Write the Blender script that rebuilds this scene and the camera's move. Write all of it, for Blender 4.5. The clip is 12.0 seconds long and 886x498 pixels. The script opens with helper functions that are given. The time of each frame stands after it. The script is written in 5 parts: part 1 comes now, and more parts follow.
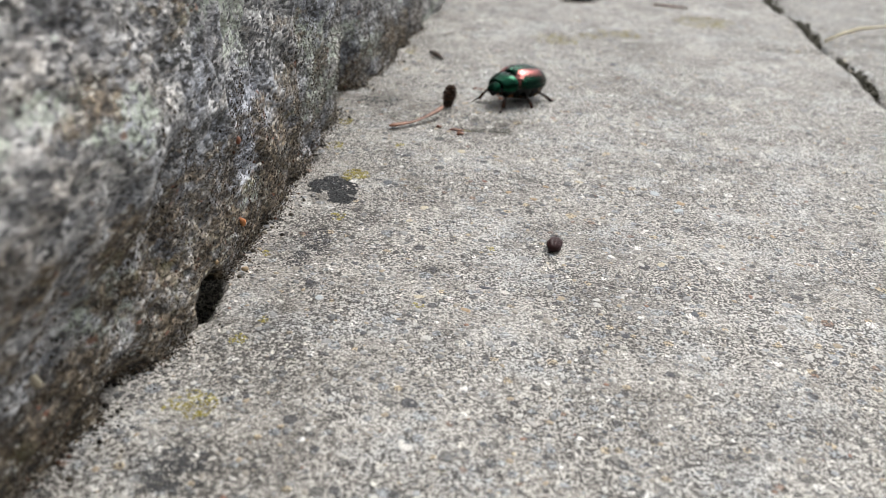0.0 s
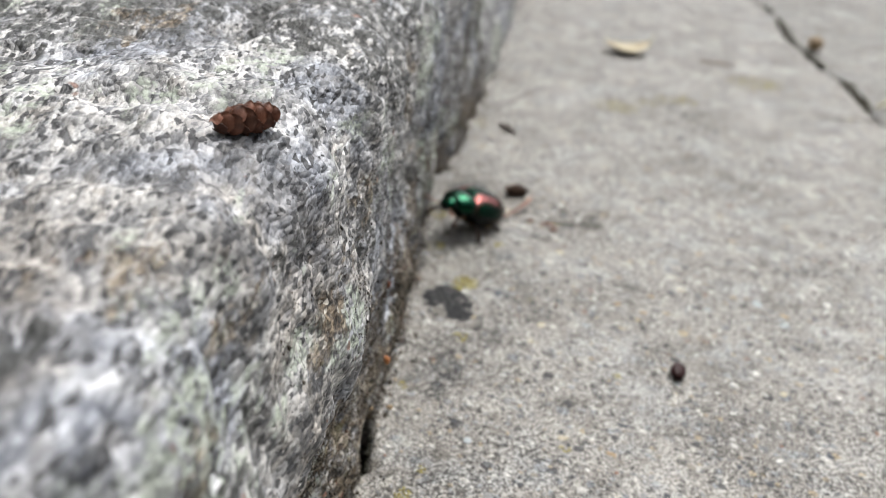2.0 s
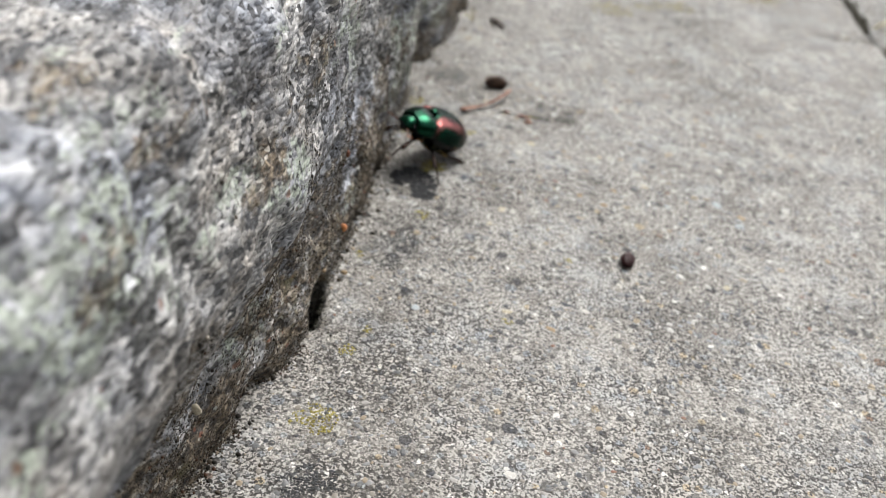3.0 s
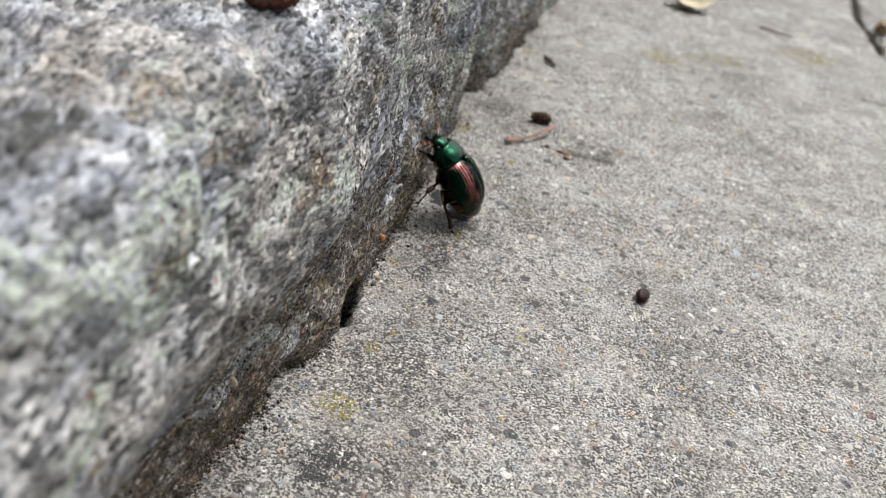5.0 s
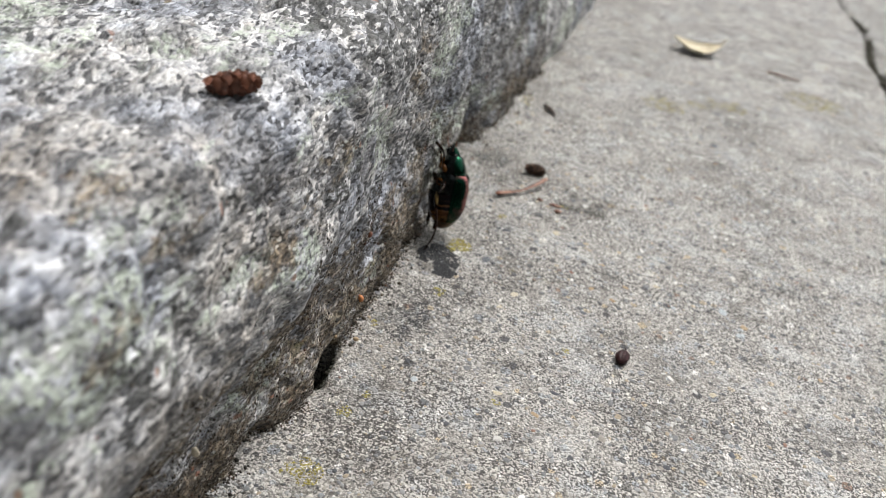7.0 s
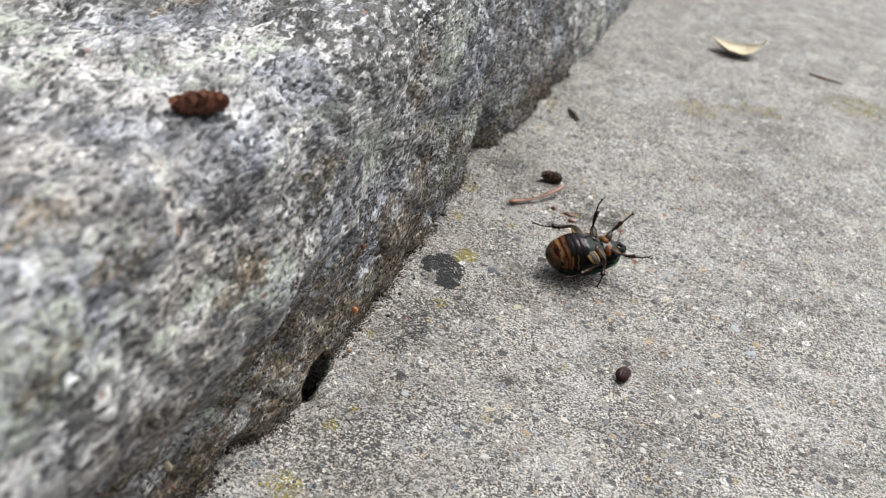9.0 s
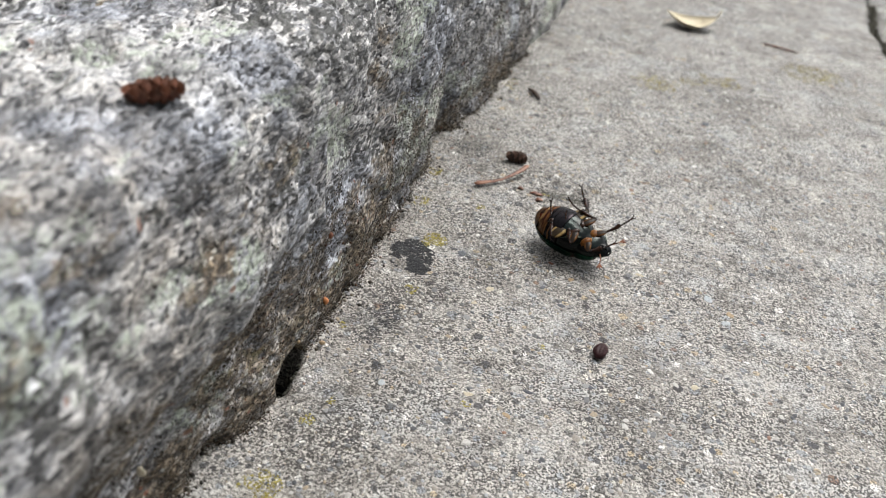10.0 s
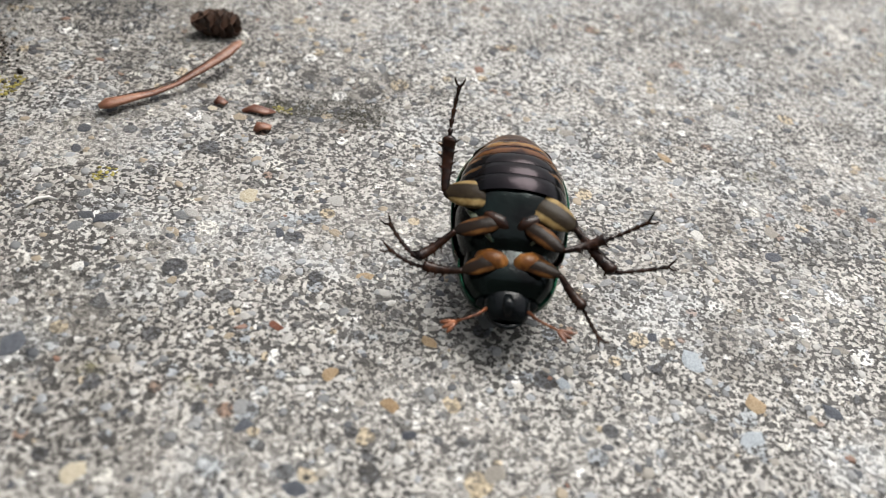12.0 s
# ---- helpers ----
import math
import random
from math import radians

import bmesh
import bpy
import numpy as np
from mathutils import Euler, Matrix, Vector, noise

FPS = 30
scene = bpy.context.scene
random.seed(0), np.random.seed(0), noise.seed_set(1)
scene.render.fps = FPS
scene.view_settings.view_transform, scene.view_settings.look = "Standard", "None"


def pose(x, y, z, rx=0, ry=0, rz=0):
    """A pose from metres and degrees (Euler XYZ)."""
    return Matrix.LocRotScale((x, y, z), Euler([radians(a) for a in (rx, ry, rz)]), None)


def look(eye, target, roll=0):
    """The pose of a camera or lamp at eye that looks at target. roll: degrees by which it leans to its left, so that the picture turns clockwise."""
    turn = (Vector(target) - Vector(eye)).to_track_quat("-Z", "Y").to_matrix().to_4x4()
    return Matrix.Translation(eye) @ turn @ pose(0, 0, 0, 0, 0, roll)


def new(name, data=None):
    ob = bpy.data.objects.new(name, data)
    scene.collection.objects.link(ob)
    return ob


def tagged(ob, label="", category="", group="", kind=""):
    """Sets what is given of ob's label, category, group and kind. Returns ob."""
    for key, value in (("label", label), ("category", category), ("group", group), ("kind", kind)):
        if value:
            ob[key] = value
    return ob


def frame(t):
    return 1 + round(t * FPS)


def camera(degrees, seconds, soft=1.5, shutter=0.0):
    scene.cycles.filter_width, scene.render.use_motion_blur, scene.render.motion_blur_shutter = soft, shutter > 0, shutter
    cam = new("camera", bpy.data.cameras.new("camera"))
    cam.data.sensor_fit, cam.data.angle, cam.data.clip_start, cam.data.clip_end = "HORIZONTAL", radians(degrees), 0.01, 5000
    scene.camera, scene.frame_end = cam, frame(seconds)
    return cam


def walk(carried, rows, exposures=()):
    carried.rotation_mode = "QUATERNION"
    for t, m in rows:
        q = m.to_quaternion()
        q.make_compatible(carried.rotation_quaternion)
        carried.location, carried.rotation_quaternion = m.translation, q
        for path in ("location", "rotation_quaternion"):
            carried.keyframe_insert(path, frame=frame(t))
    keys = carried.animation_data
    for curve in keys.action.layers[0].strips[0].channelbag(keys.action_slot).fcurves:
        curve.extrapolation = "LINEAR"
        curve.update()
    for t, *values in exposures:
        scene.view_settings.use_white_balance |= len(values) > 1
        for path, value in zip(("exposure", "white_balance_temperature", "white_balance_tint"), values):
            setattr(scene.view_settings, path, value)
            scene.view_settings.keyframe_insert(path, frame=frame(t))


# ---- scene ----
CM = 0.01  # all sizes below are written in centimetres

# ---- camera ----
cam = camera(54.0, 12.0, soft=0.65, shutter=0.0)
PATH = [  # seconds, eye, target (cm), roll
    (0.0, -0.092, 0.157, 7.335, 0.074, 8.985, 2.639, 4.09),
    (0.5, 0.162, -0.153, 6.800, 0.247, 8.708, 2.165, 4.05),
    (1.0, -0.762, 0.229, 8.349, -0.699, 9.108, 3.750, 3.16),
    (1.5, -2.278, 0.641, 9.476, -2.107, 9.497, 4.834, 3.74),
    (2.0, -2.966, 1.101, 9.457, -2.578, 9.878, 4.681, 5.42),
    (2.5, -2.920, 0.930, 9.131, -2.430, 9.577, 4.133, 7.15),
    (3.0, -2.106, 0.364, 9.265, -1.666, 8.608, 3.622, 9.38),
    (3.2, -1.881, -0.669, 9.594, -1.528, 7.450, 3.766, 9.99),
    (4.8, -1.867, -0.823, 10.006, -1.946, 7.509, 4.478, 13.01),
    (5.0, -1.798, -0.807, 9.967, -1.928, 7.541, 4.462, 12.97),
    (5.5, -1.876, -0.638, 10.051, -2.055, 7.730, 4.578, 12.81),
    (6.0, -1.763, -0.549, 10.164, -1.963, 7.841, 4.727, 12.56),
    (6.5, -1.577, -0.436, 10.415, -1.816, 7.995, 5.041, 12.45),
    (7.0, -1.031, -0.422, 10.907, -1.538, 8.003, 5.544, 12.38),
    (7.2, -0.747, -0.302, 11.112, -1.408, 8.092, 5.717, 12.20),
    (9.0, 0.019, 0.161, 11.323, -1.102, 8.414, 5.788, 10.86),
    (9.5, 0.111, 0.220, 11.171, -0.850, 8.485, 5.624, 10.38),
    (10.0, -0.133, 0.365, 11.035, -0.809, 8.639, 5.460, 9.68),
    (10.5, 0.026, 1.215, 11.245, -0.211, 9.453, 5.581, 9.56),
    (10.7, 0.065, 1.268, 11.244, -0.000, 9.477, 5.533, 9.57),
    (10.8, 1.075, 4.204, 10.615, 0.615, 12.064, 4.450, 5.69),
    (10.9, 1.443, 6.367, 9.672, 0.862, 14.042, 3.287, 4.10),
    (11.0, 1.489, 7.698, 9.035, 0.933, 15.296, 2.558, 3.72),
    (11.3, 1.796, 9.906, 7.657, 1.362, 17.396, 1.045, 3.12),
    (11.5, 1.657, 10.608, 7.075, 1.796, 18.081, 0.432, 5.81),
    (11.7, 1.812, 11.390, 6.444, 2.217, 18.740, -0.325, 6.82),
    (12.0, 1.743, 12.222, 5.663, 2.570, 19.461, -1.186, 9.00),
]
walk(cam, [(t, look((ex * CM, ey * CM, ez * CM), (tx * CM, ty * CM, tz * CM), roll))
           for t, ex, ey, ez, tx, ty, tz, roll in PATH])

beetle = new("beetle")
cam.data.dof.use_dof = True
focus = new("focus_point")  # what the lens is focused on, as it hunts from stone to beetle
cam.data.dof.focus_object = focus
cam.data.dof.aperture_fstop = 27.0

# ---- light: overcast sky with a broad, weak sun ----
scene.view_settings.exposure = 0.55
world = bpy.data.worlds.new("overcast_sky")
scene.world = world
world.use_nodes = True
_n = world.node_tree.nodes
_bg = _n["Background"]
_sky = _n.new("ShaderNodeTexSky")
_sky.sky_type = "NISHITA"
_sky.sun_disc = False
_sky.sun_elevation = radians(60)
_sky.sun_rotation = radians(28)
_sky.dust_density = 4.0
_sky.air_density = 1.0
_cloud = _n.new("ShaderNodeHueSaturation")  # cloud takes the blue out of the sky
_cloud.inputs["Saturation"].default_value = 0.22
world.node_tree.links.new(_sky.outputs[0], _cloud.inputs["Color"])
world.node_tree.links.new(_cloud.outputs[0], _bg.inputs[0])
_bg.inputs[1].default_value = 0.15
sun = new("sun", bpy.data.lights.new("sun", "SUN"))
sun.data.energy, sun.data.angle, sun.data.color = 1.5, radians(28), (1.0, 0.965, 0.90)
sun.matrix_world = look((0.35, 0.65, 1.25), (0, 0, 0))


# ---- material helpers ----
class Mat:
    def __init__(self, name, rough=0.6, metal=0.0):
        self.m = bpy.data.materials.new(name)
        self.m.use_nodes = True
        self.t = self.m.node_tree
        self.b = self.t.nodes["Principled BSDF"]
        self.b.inputs["Roughness"].default_value = rough
        self.b.inputs["Metallic"].default_value = metal

    def put(self, socket, value):
        if hasattr(value, "is_linked"):
            self.t.links.new(value, socket)
        elif isinstance(value, (tuple, list)) and len(value) == 3 and socket.type == "RGBA":
            socket.default_value = (*value, 1)
        else:
            socket.default_value = value

    def node(self, kind, ins=None, **props):
        n = self.t.nodes.new(kind)
        for k, v in props.items():
            setattr(n, k, v)
        for k, v in (ins or {}).items():
            self.put(n.inputs[k], v)
        return n

    def coord(self, kind="Object"):
        return self.node("ShaderNodeTexCoord").outputs[kind]

    def noise(self, vec, scale, detail=3.0, rough=0.6, out="Fac"):
        return self.node("ShaderNodeTexNoise", {"Vector": vec, "Scale": scale, "Detail": detail, "Roughness": rough}).outputs[out]

    def cells(self, vec, scale, out="Color", feature="F1"):
        return self.node("ShaderNodeTexVoronoi", {"Vector": vec, "Scale": scale}, feature=feature).outputs[out]

    def ramp(self, fac, stops, mode="LINEAR"):
        n = self.node("ShaderNodeValToRGB", {"Fac": fac})
        r = n.color_ramp
        r.interpolation = mode
        while len(r.elements) < len(stops):
            r.elements.new(0.5)
        for e, (p, c) in zip(r.elements, stops):
            e.position = p
            e.color = (*c, 1) if isinstance(c, tuple) else (c, c, c, 1)
        return n.outputs["Color"]

    def mix(self, fac, a, b, blend="MIX"):
        n = self.node("ShaderNodeMix", data_type="RGBA", blend_type=blend)
        self.put(n.inputs[0], fac)
        self.put(n.inputs[6], a)
        self.put(n.inputs[7], b)
        return n.outputs[2]

    def math(self, op, a, b=0.0, c=0.0):
        n = self.node("ShaderNodeMath", operation=op)
        for i, v in enumerate((a, b, c)):
            self.put(n.inputs[i], v)
        return n.outputs[0]

    def split(self, col):
        n = self.node("ShaderNodeSeparateColor", {"Color": col})
        return n.outputs

    def bump(self, height, strength, distance, base=None):
        n = self.node("ShaderNodeBump", {"Height": height, "Strength": strength, "Distance": distance})
        if base is not None:
            self.put(n.inputs["Normal"], base)
        return n.outputs["Normal"]

    def done(self, color=None, rough=None, normal=None, **more):
        for key, v in (("Base Color", color), ("Roughness", rough), ("Normal", normal)):
            if v is not None:
                self.put(self.b.inputs[key], v)
        for key, v in more.items():
            self.put(self.b.inputs[key.replace("_", " ")], v)
        return self.m


def warped(m, vec, scale, amount):
    """Coordinates pushed about by noise, so that cells come out ragged."""
    n = m.noise(vec, scale, 2.0, 0.5, "Color")
    add = m.node("ShaderNodeVectorMath", {0: n, 1: (-0.5, -0.5, -0.5)}, operation="ADD").outputs[0]
    mul = m.node("ShaderNodeVectorMath", {0: add, "Scale": amount}, operation="SCALE").outputs[0]
    return m.node("ShaderNodeVectorMath", {0: vec, 1: mul}, operation="ADD").outputs[0]


# stains on the paving, last the dent's painted shade: centre, half sizes (cm), strength
STAINS_AND_SHADE = ((3.0, 12.6, 1.5, 0.8, 0.55), (0.3, 11.2, 0.45, 0.5, 0.6), (0.1, 13.2, 0.35, 0.3, 0.6), (5.0, 9.4, 1.3, 0.7, 0.5), (1.9, 17.4, 0.3, 0.25, 0.7), (8.7, 24.5, 1.0, 0.6, 0.4), (6.3, 13.4, 1.0, 0.6, 0.35), (-1.4, 22.1, 0.5, 0.5, 0.5), (1.25, 20.3, 0.62, 0.34, 0.75))
# where the cement skin has worn off and pits crowd: centre, half sizes (cm)
PITTED = ((-1.7, 14.5, 1.3, 1.5), (-2.4, 10.8, 0.9, 1.5), (-0.9, 17.7, 1.0, 1.0), (-2.4, 8.0, 1.2, 0.9))


def concrete(name, tone=1.0):
    m = Mat(name, 0.85)
    v = m.coord()
    w = warped(m, v, 1500, 0.00012)
    # cement in cloudy patches: brownish dirt, plain grey, bluish lime bloom
    big = m.noise(v, 26, 6, 0.64)
    mid = m.noise(v, 150, 5, 0.66)
    fine = m.noise(v, 1900, 3, 0.7)
    shift = m.node("ShaderNodeVectorMath", {0: v, 1: (0.13, 0.41, 0.0)}, operation="ADD").outputs[0]
    cement = m.ramp(big, [(0.34, (0.23 * tone, 0.214 * tone, 0.190 * tone)), (0.44, (0.40 * tone, 0.380 * tone, 0.348 * tone)),
                          (0.56, (0.50 * tone, 0.480 * tone, 0.444 * tone)), (0.68, (0.55 * tone, 0.54 * tone, 0.515 * tone))])
    cement = m.mix(0.75, cement, m.ramp(mid, [(0.30, 0.44), (0.46, 0.90), (0.64, 1.12)]), "MULTIPLY")
    bloom = m.ramp(m.noise(shift, 60, 5, 0.66), [(0.52, 0.0), (0.64, 0.55)])
    cement = m.mix(bloom, cement, (0.50 * tone, 0.515 * tone, 0.52 * tone))
    dirt = m.ramp(m.noise(shift, 85, 6, 0.70), [(0.555, 0.0), (0.65, 0.70)])
    cement = m.mix(dirt, cement, (0.165, 0.150, 0.128))
    col = cement
    h = m.math("MULTIPLY", fine, 0.5)
    # broad grey stains with ragged rims, and the dent's shade as colour
    x, y, z = m.node("ShaderNodeSeparateXYZ", {0: w}).outputs
    rag = m.math("MULTIPLY", m.math("SUBTRACT", m.noise(v, 170, 6, 0.72), 0.5), 2.6)
    for sx, sy, rx, ry, k in STAINS_AND_SHADE:
        dx = m.math("POWER", m.math("MULTIPLY_ADD", x, 100.0 / rx, -sx / rx), 2.0)
        dy = m.math("POWER", m.math("MULTIPLY_ADD", y, 100.0 / ry, -sy / ry), 2.0)
        d = m.math("ADD", m.math("SQRT", m.math("ADD", dx, dy)), rag)
        col = m.mix(m.math("MULTIPLY", m.ramp(d, [(0.55, 1.0), (0.98, 0.0)]), k), col, (0.155, 0.145, 0.130))
    # sand of three sizes: dull and dense when fine, sparse and coloured when coarse
    sand = [(0.0, (0.026, 0.026, 0.029)), (0.11, (0.16, 0.150, 0.135)), (0.23, (0.29, 0.275, 0.250)), (0.42, (0.40, 0.372, 0.342)), (0.66, (0.47, 0.455, 0.425)), (0.80, (0.25, 0.257, 0.262)), (0.92, (0.76, 0.75, 0.72))]
    grit = [(0.0, (0.035, 0.04, 0.05)), (0.13, (0.13, 0.127, 0.12)), (0.27, (0.25, 0.235, 0.21)), (0.40, (0.26, 0.285, 0.31)), (0.55, (0.50, 0.48, 0.44)), (0.66, (0.46, 0.37, 0.24)), (0.73, (0.37, 0.395, 0.41)),
            (0.83, (0.66, 0.64, 0.58)), (0.92, (0.22, 0.13, 0.085)), (0.95, (0.80, 0.79, 0.76))]
    for scale, share, hold, edge, tones in ((2000, 0.30, 0.62, 0.50, sand), (950, 0.44, 0.76, 0.50, sand), (590, 0.64, 0.84, 0.48, grit), (400, 0.80, 0.90, 0.44, grit)):
        s1 = m.split(m.cells(w, scale))
        d1 = m.cells(w, scale, "Distance")
        grain = m.ramp(s1[0], tones, "CONSTANT")
        lim = m.math("MULTIPLY_ADD", s1[2], 0.18, edge - 0.14)
        inside = m.math("MULTIPLY", m.ramp(m.math("SUBTRACT", lim, d1), [(0.0, 0.0), (0.04, 1.0)]), m.math("GREATER_THAN", s1[1], share))
        col = m.mix(m.math("MULTIPLY", inside, hold), col, grain)
        h = m.math("ADD", h, m.math("MULTIPLY", inside, 0.35))
    col = m.mix(0.7, col, m.ramp(fine, [(0.34, 0.24), (0.48, 1.0), (0.64, 1.36)]), "MULTIPLY")
    # dirt and bloom lie over the grains too
    col = m.mix(m.math("MULTIPLY", dirt, 0.45), col, (0.15, 0.138, 0.118))
    col = m.mix(m.math("MULTIPLY", bloom, 0.35), col, (0.52, 0.535, 0.54))
    # black grit here and there
    c1 = m.split(m.cells(w, 1500))
    chip = m.math("MULTIPLY", m.math("GREATER_THAN", c1[1], 0.89), m.math("LESS_THAN", m.cells(w, 1500, "Distance"), 0.40))
    col = m.mix(m.math("MULTIPLY", chip, 0.9), col, m.ramp(c1[0], [(0.0, (0.012, 0.012, 0.014)), (0.6, (0.04, 0.04, 0.045)), (0.85, (0.10, 0.085, 0.065))], "CONSTANT"))
    # pores, crowded where the skin has worn off
    where = m.ramp(m.noise(shift, 75, 5, 0.66), [(0.40, 0.55), (0.54, 1.0)])
    pore = m.math("MULTIPLY", m.ramp(m.noise(w, 2300, 2, 0.5), [(0.460, 1.0), (0.474, 0.0)]), where)
    pit = m.math("MULTIPLY", m.ramp(m.noise(w, 1100, 2, 0.55), [(0.400, 1.0), (0.416, 0.0)]), where)
    worn = None
    for sx, sy, rx, ry in PITTED:
        dx = m.math("POWER", m.math("MULTIPLY_ADD", x, 100.0 / rx, -sx / rx), 2.0)
        dy = m.math("POWER", m.math("MULTIPLY_ADD", y, 100.0 / ry, -sy / ry), 2.0)
        k = m.ramp(m.math("ADD", m.math("SQRT", m.math("ADD", dx, dy)), rag), [(0.4, 1.0), (1.0, 0.0)])
        worn = k if worn is None else m.math("MAXIMUM", worn, k)
    deep = m.math("MULTIPLY", m.ramp(m.noise(w, 1300, 3, 0.6), [(0.455, 1.0), (0.475, 0.0)]), worn)
    hole = m.math("MAXIMUM", m.math("MAXIMUM", pore, pit), deep)
    col = m.mix(m.math("MULTIPLY", hole, 0.92), col, (0.020, 0.017, 0.014))
    # algae with its own outline
    moss = m.math("MULTIPLY", m.ramp(m.noise(v, 95, 5, 0.7), [(0.645, 0.0), (0.70, 1.0)]), m.ramp(fine, [(0.4, 0.2), (0.6, 1.0)]))
    col = m.mix(m.math("MULTIPLY", moss, 0.5), col, (0.20, 0.18, 0.075))
    h = m.math("ADD", h, m.math("MULTIPLY", hole, -1.2))
    return m.done(col, m.ramp(fine, [(0.3, 0.70), (0.7, 0.45)]), m.bump(h, 0.8, 0.0004))


def granite(name):
    m = Mat(name, 0.6)
    v = m.coord()
    x, y, z = m.node("ShaderNodeSeparateXYZ", {0: v}).outputs
    # the stone's grain runs along the kerb
    vg = m.node("ShaderNodeVectorMath", {0: v, 1: (1.0, 0.48, 1.0)}, operation="MULTIPLY").outputs[0]
    w = warped(m, vg, 700, 0.00022)
    w2 = warped(m, vg, 2000, 0.00009)
    s = m.split(m.cells(w2, 840))
    s2 = m.split(m.cells(w2, 1750))
    fine = m.noise(vg, 1900, 3, 0.65)
    shift = m.node("ShaderNodeVectorMath", {0: vg, 1: (0.31, 0.17, 0.05)}, operation="ADD").outputs[0]
    # milky quartz and feldspar, bluish and warm crystals, finer grains between them
    crystal = m.ramp(s[0], [(0.0, (0.09, 0.095, 0.105)), (0.10, (0.26, 0.27, 0.29)), (0.30, (0.41, 0.42, 0.44)), (0.50, (0.57, 0.575, 0.58)), (0.69, (0.41, 0.39, 0.365)), (0.78, (0.82, 0.815, 0.81))], "CONSTANT")
    small = m.ramp(s2[0], [(0.0, (0.03, 0.03, 0.034)), (0.10, (0.17, 0.17, 0.18)), (0.28, (0.38, 0.375, 0.37)), (0.54, (0.60, 0.59, 0.58)), (0.84, (0.84, 0.83, 0.81))], "CONSTANT")
    col = m.mix(0.50, crystal, small)
    col = m.mix(0.5, col, m.ramp(fine, [(0.38, 0.42), (0.50, 1.0), (0.64, 1.15)]), "MULTIPLY")
    # light and dark, bluish and brownish clouds in the stone
    cloud = m.noise(shift, 230, 4, 0.6)
    col = m.mix(0.8, col, m.ramp(cloud, [(0.36, 0.36), (0.49, 0.92), (0.62, 1.25)]), "MULTIPLY")
    big = m.noise(v, 44, 5, 0.62)
    col = m.mix(m.ramp(big, [(0.47, 0.0), (0.60, 0.75)]), col, m.mix(0.85, col, (0.56, 0.63, 0.78), "MULTIPLY"))
    warm = m.noise(shift, 46, 5, 0.66)
    col = m.mix(m.ramp(warm, [(0.51, 0.0), (0.62, 0.65)]), col, m.mix(0.85, col, (0.46, 0.39, 0.31), "MULTIPLY"))
    soot = m.noise(shift, 95, 5, 0.68)
    col = m.mix(m.ramp(soot, [(0.54, 0.0), (0.66, 0.7)]), col, m.mix(0.85, col, (0.28, 0.29, 0.31), "MULTIPLY"))
    # mica: small black flakes, crowded here and there, and a few large clusters
    crowd = m.ramp(m.noise(v, 130, 4, 0.65), [(0.42, 0.93), (0.58, 0.70)])
    f1 = m.split(m.cells(w2, 1600))
    mica = m.math("GREATER_THAN", f1[1], crowd)
    spots = m.ramp(m.noise(w2, 230, 4, 0.62), [(0.345, 1.0), (0.36, 0.0)])
    col = m.mix(m.math("MULTIPLY", m.math("MAXIMUM", mica, spots), 0.9), col, m.ramp(fine, [(0.4, (0.014, 0.015, 0.018)), (0.65, (0.07, 0.072, 0.08))]))
    # pale green crust lichen, black fleck lichen towards the far top, rusty specks
    lich = m.math("MULTIPLY", m.ramp(m.noise(w, 62, 5, 0.68), [(0.54, 0.0), (0.59, 1.0)]), m.ramp(m.noise(v, 900, 2, 0.6), [(0.42, 0.0), (0.54, 1.0)]))
    col = m.mix(m.math("MULTIPLY", lich, 0.75), col, (0.50, 0.56, 0.47))
    far = m.ramp(m.math("ADD", y, m.math("MULTIPLY", m.noise(v, 40, 4, 0.65), 0.12)), [(0.0, 0.0), (0.176, 0.0), (0.190, 1.0)])
    high = m.ramp(m.math("MULTIPLY", z, 10.0), [(0.50, 0.0), (0.56, 1.0)])
    fleck = m.math("MULTIPLY", m.math("MULTIPLY", far, high), m.ramp(m.noise(w2, 520, 2, 0.6), [(0.47, 0.0), (0.50, 1.0)]))
    dark = m.math("MULTIPLY", m.ramp(m.noise(shift, 55, 4, 0.7), [(0.57, 0.0), (0.63, 1.0)]), m.ramp(m.noise(w2, 1000, 2, 0.6), [(0.47, 0.0), (0.52, 1.0)]))
    col = m.mix(m.math("MULTIPLY", m.math("MAXIMUM", dark, fleck), 0.85), col, (0.03, 0.032, 0.03))
    rust = m.ramp(m.noise(v, 240, 2, 0.5), [(0.72, 0.0), (0.75, 1.0)])
    col = m.mix(m.math("MULTIPLY", rust, 0.7), col, (0.22, 0.08, 0.035))
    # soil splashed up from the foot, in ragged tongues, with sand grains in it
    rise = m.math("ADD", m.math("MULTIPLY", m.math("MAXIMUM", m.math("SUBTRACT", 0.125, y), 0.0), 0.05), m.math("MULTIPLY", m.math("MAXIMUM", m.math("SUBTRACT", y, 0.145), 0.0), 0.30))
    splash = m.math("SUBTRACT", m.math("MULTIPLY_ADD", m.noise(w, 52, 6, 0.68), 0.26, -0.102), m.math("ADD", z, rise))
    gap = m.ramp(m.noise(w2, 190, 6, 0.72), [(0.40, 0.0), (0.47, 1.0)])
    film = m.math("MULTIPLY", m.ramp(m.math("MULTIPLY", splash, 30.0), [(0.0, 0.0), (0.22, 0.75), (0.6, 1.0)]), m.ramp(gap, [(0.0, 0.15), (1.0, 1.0)]))
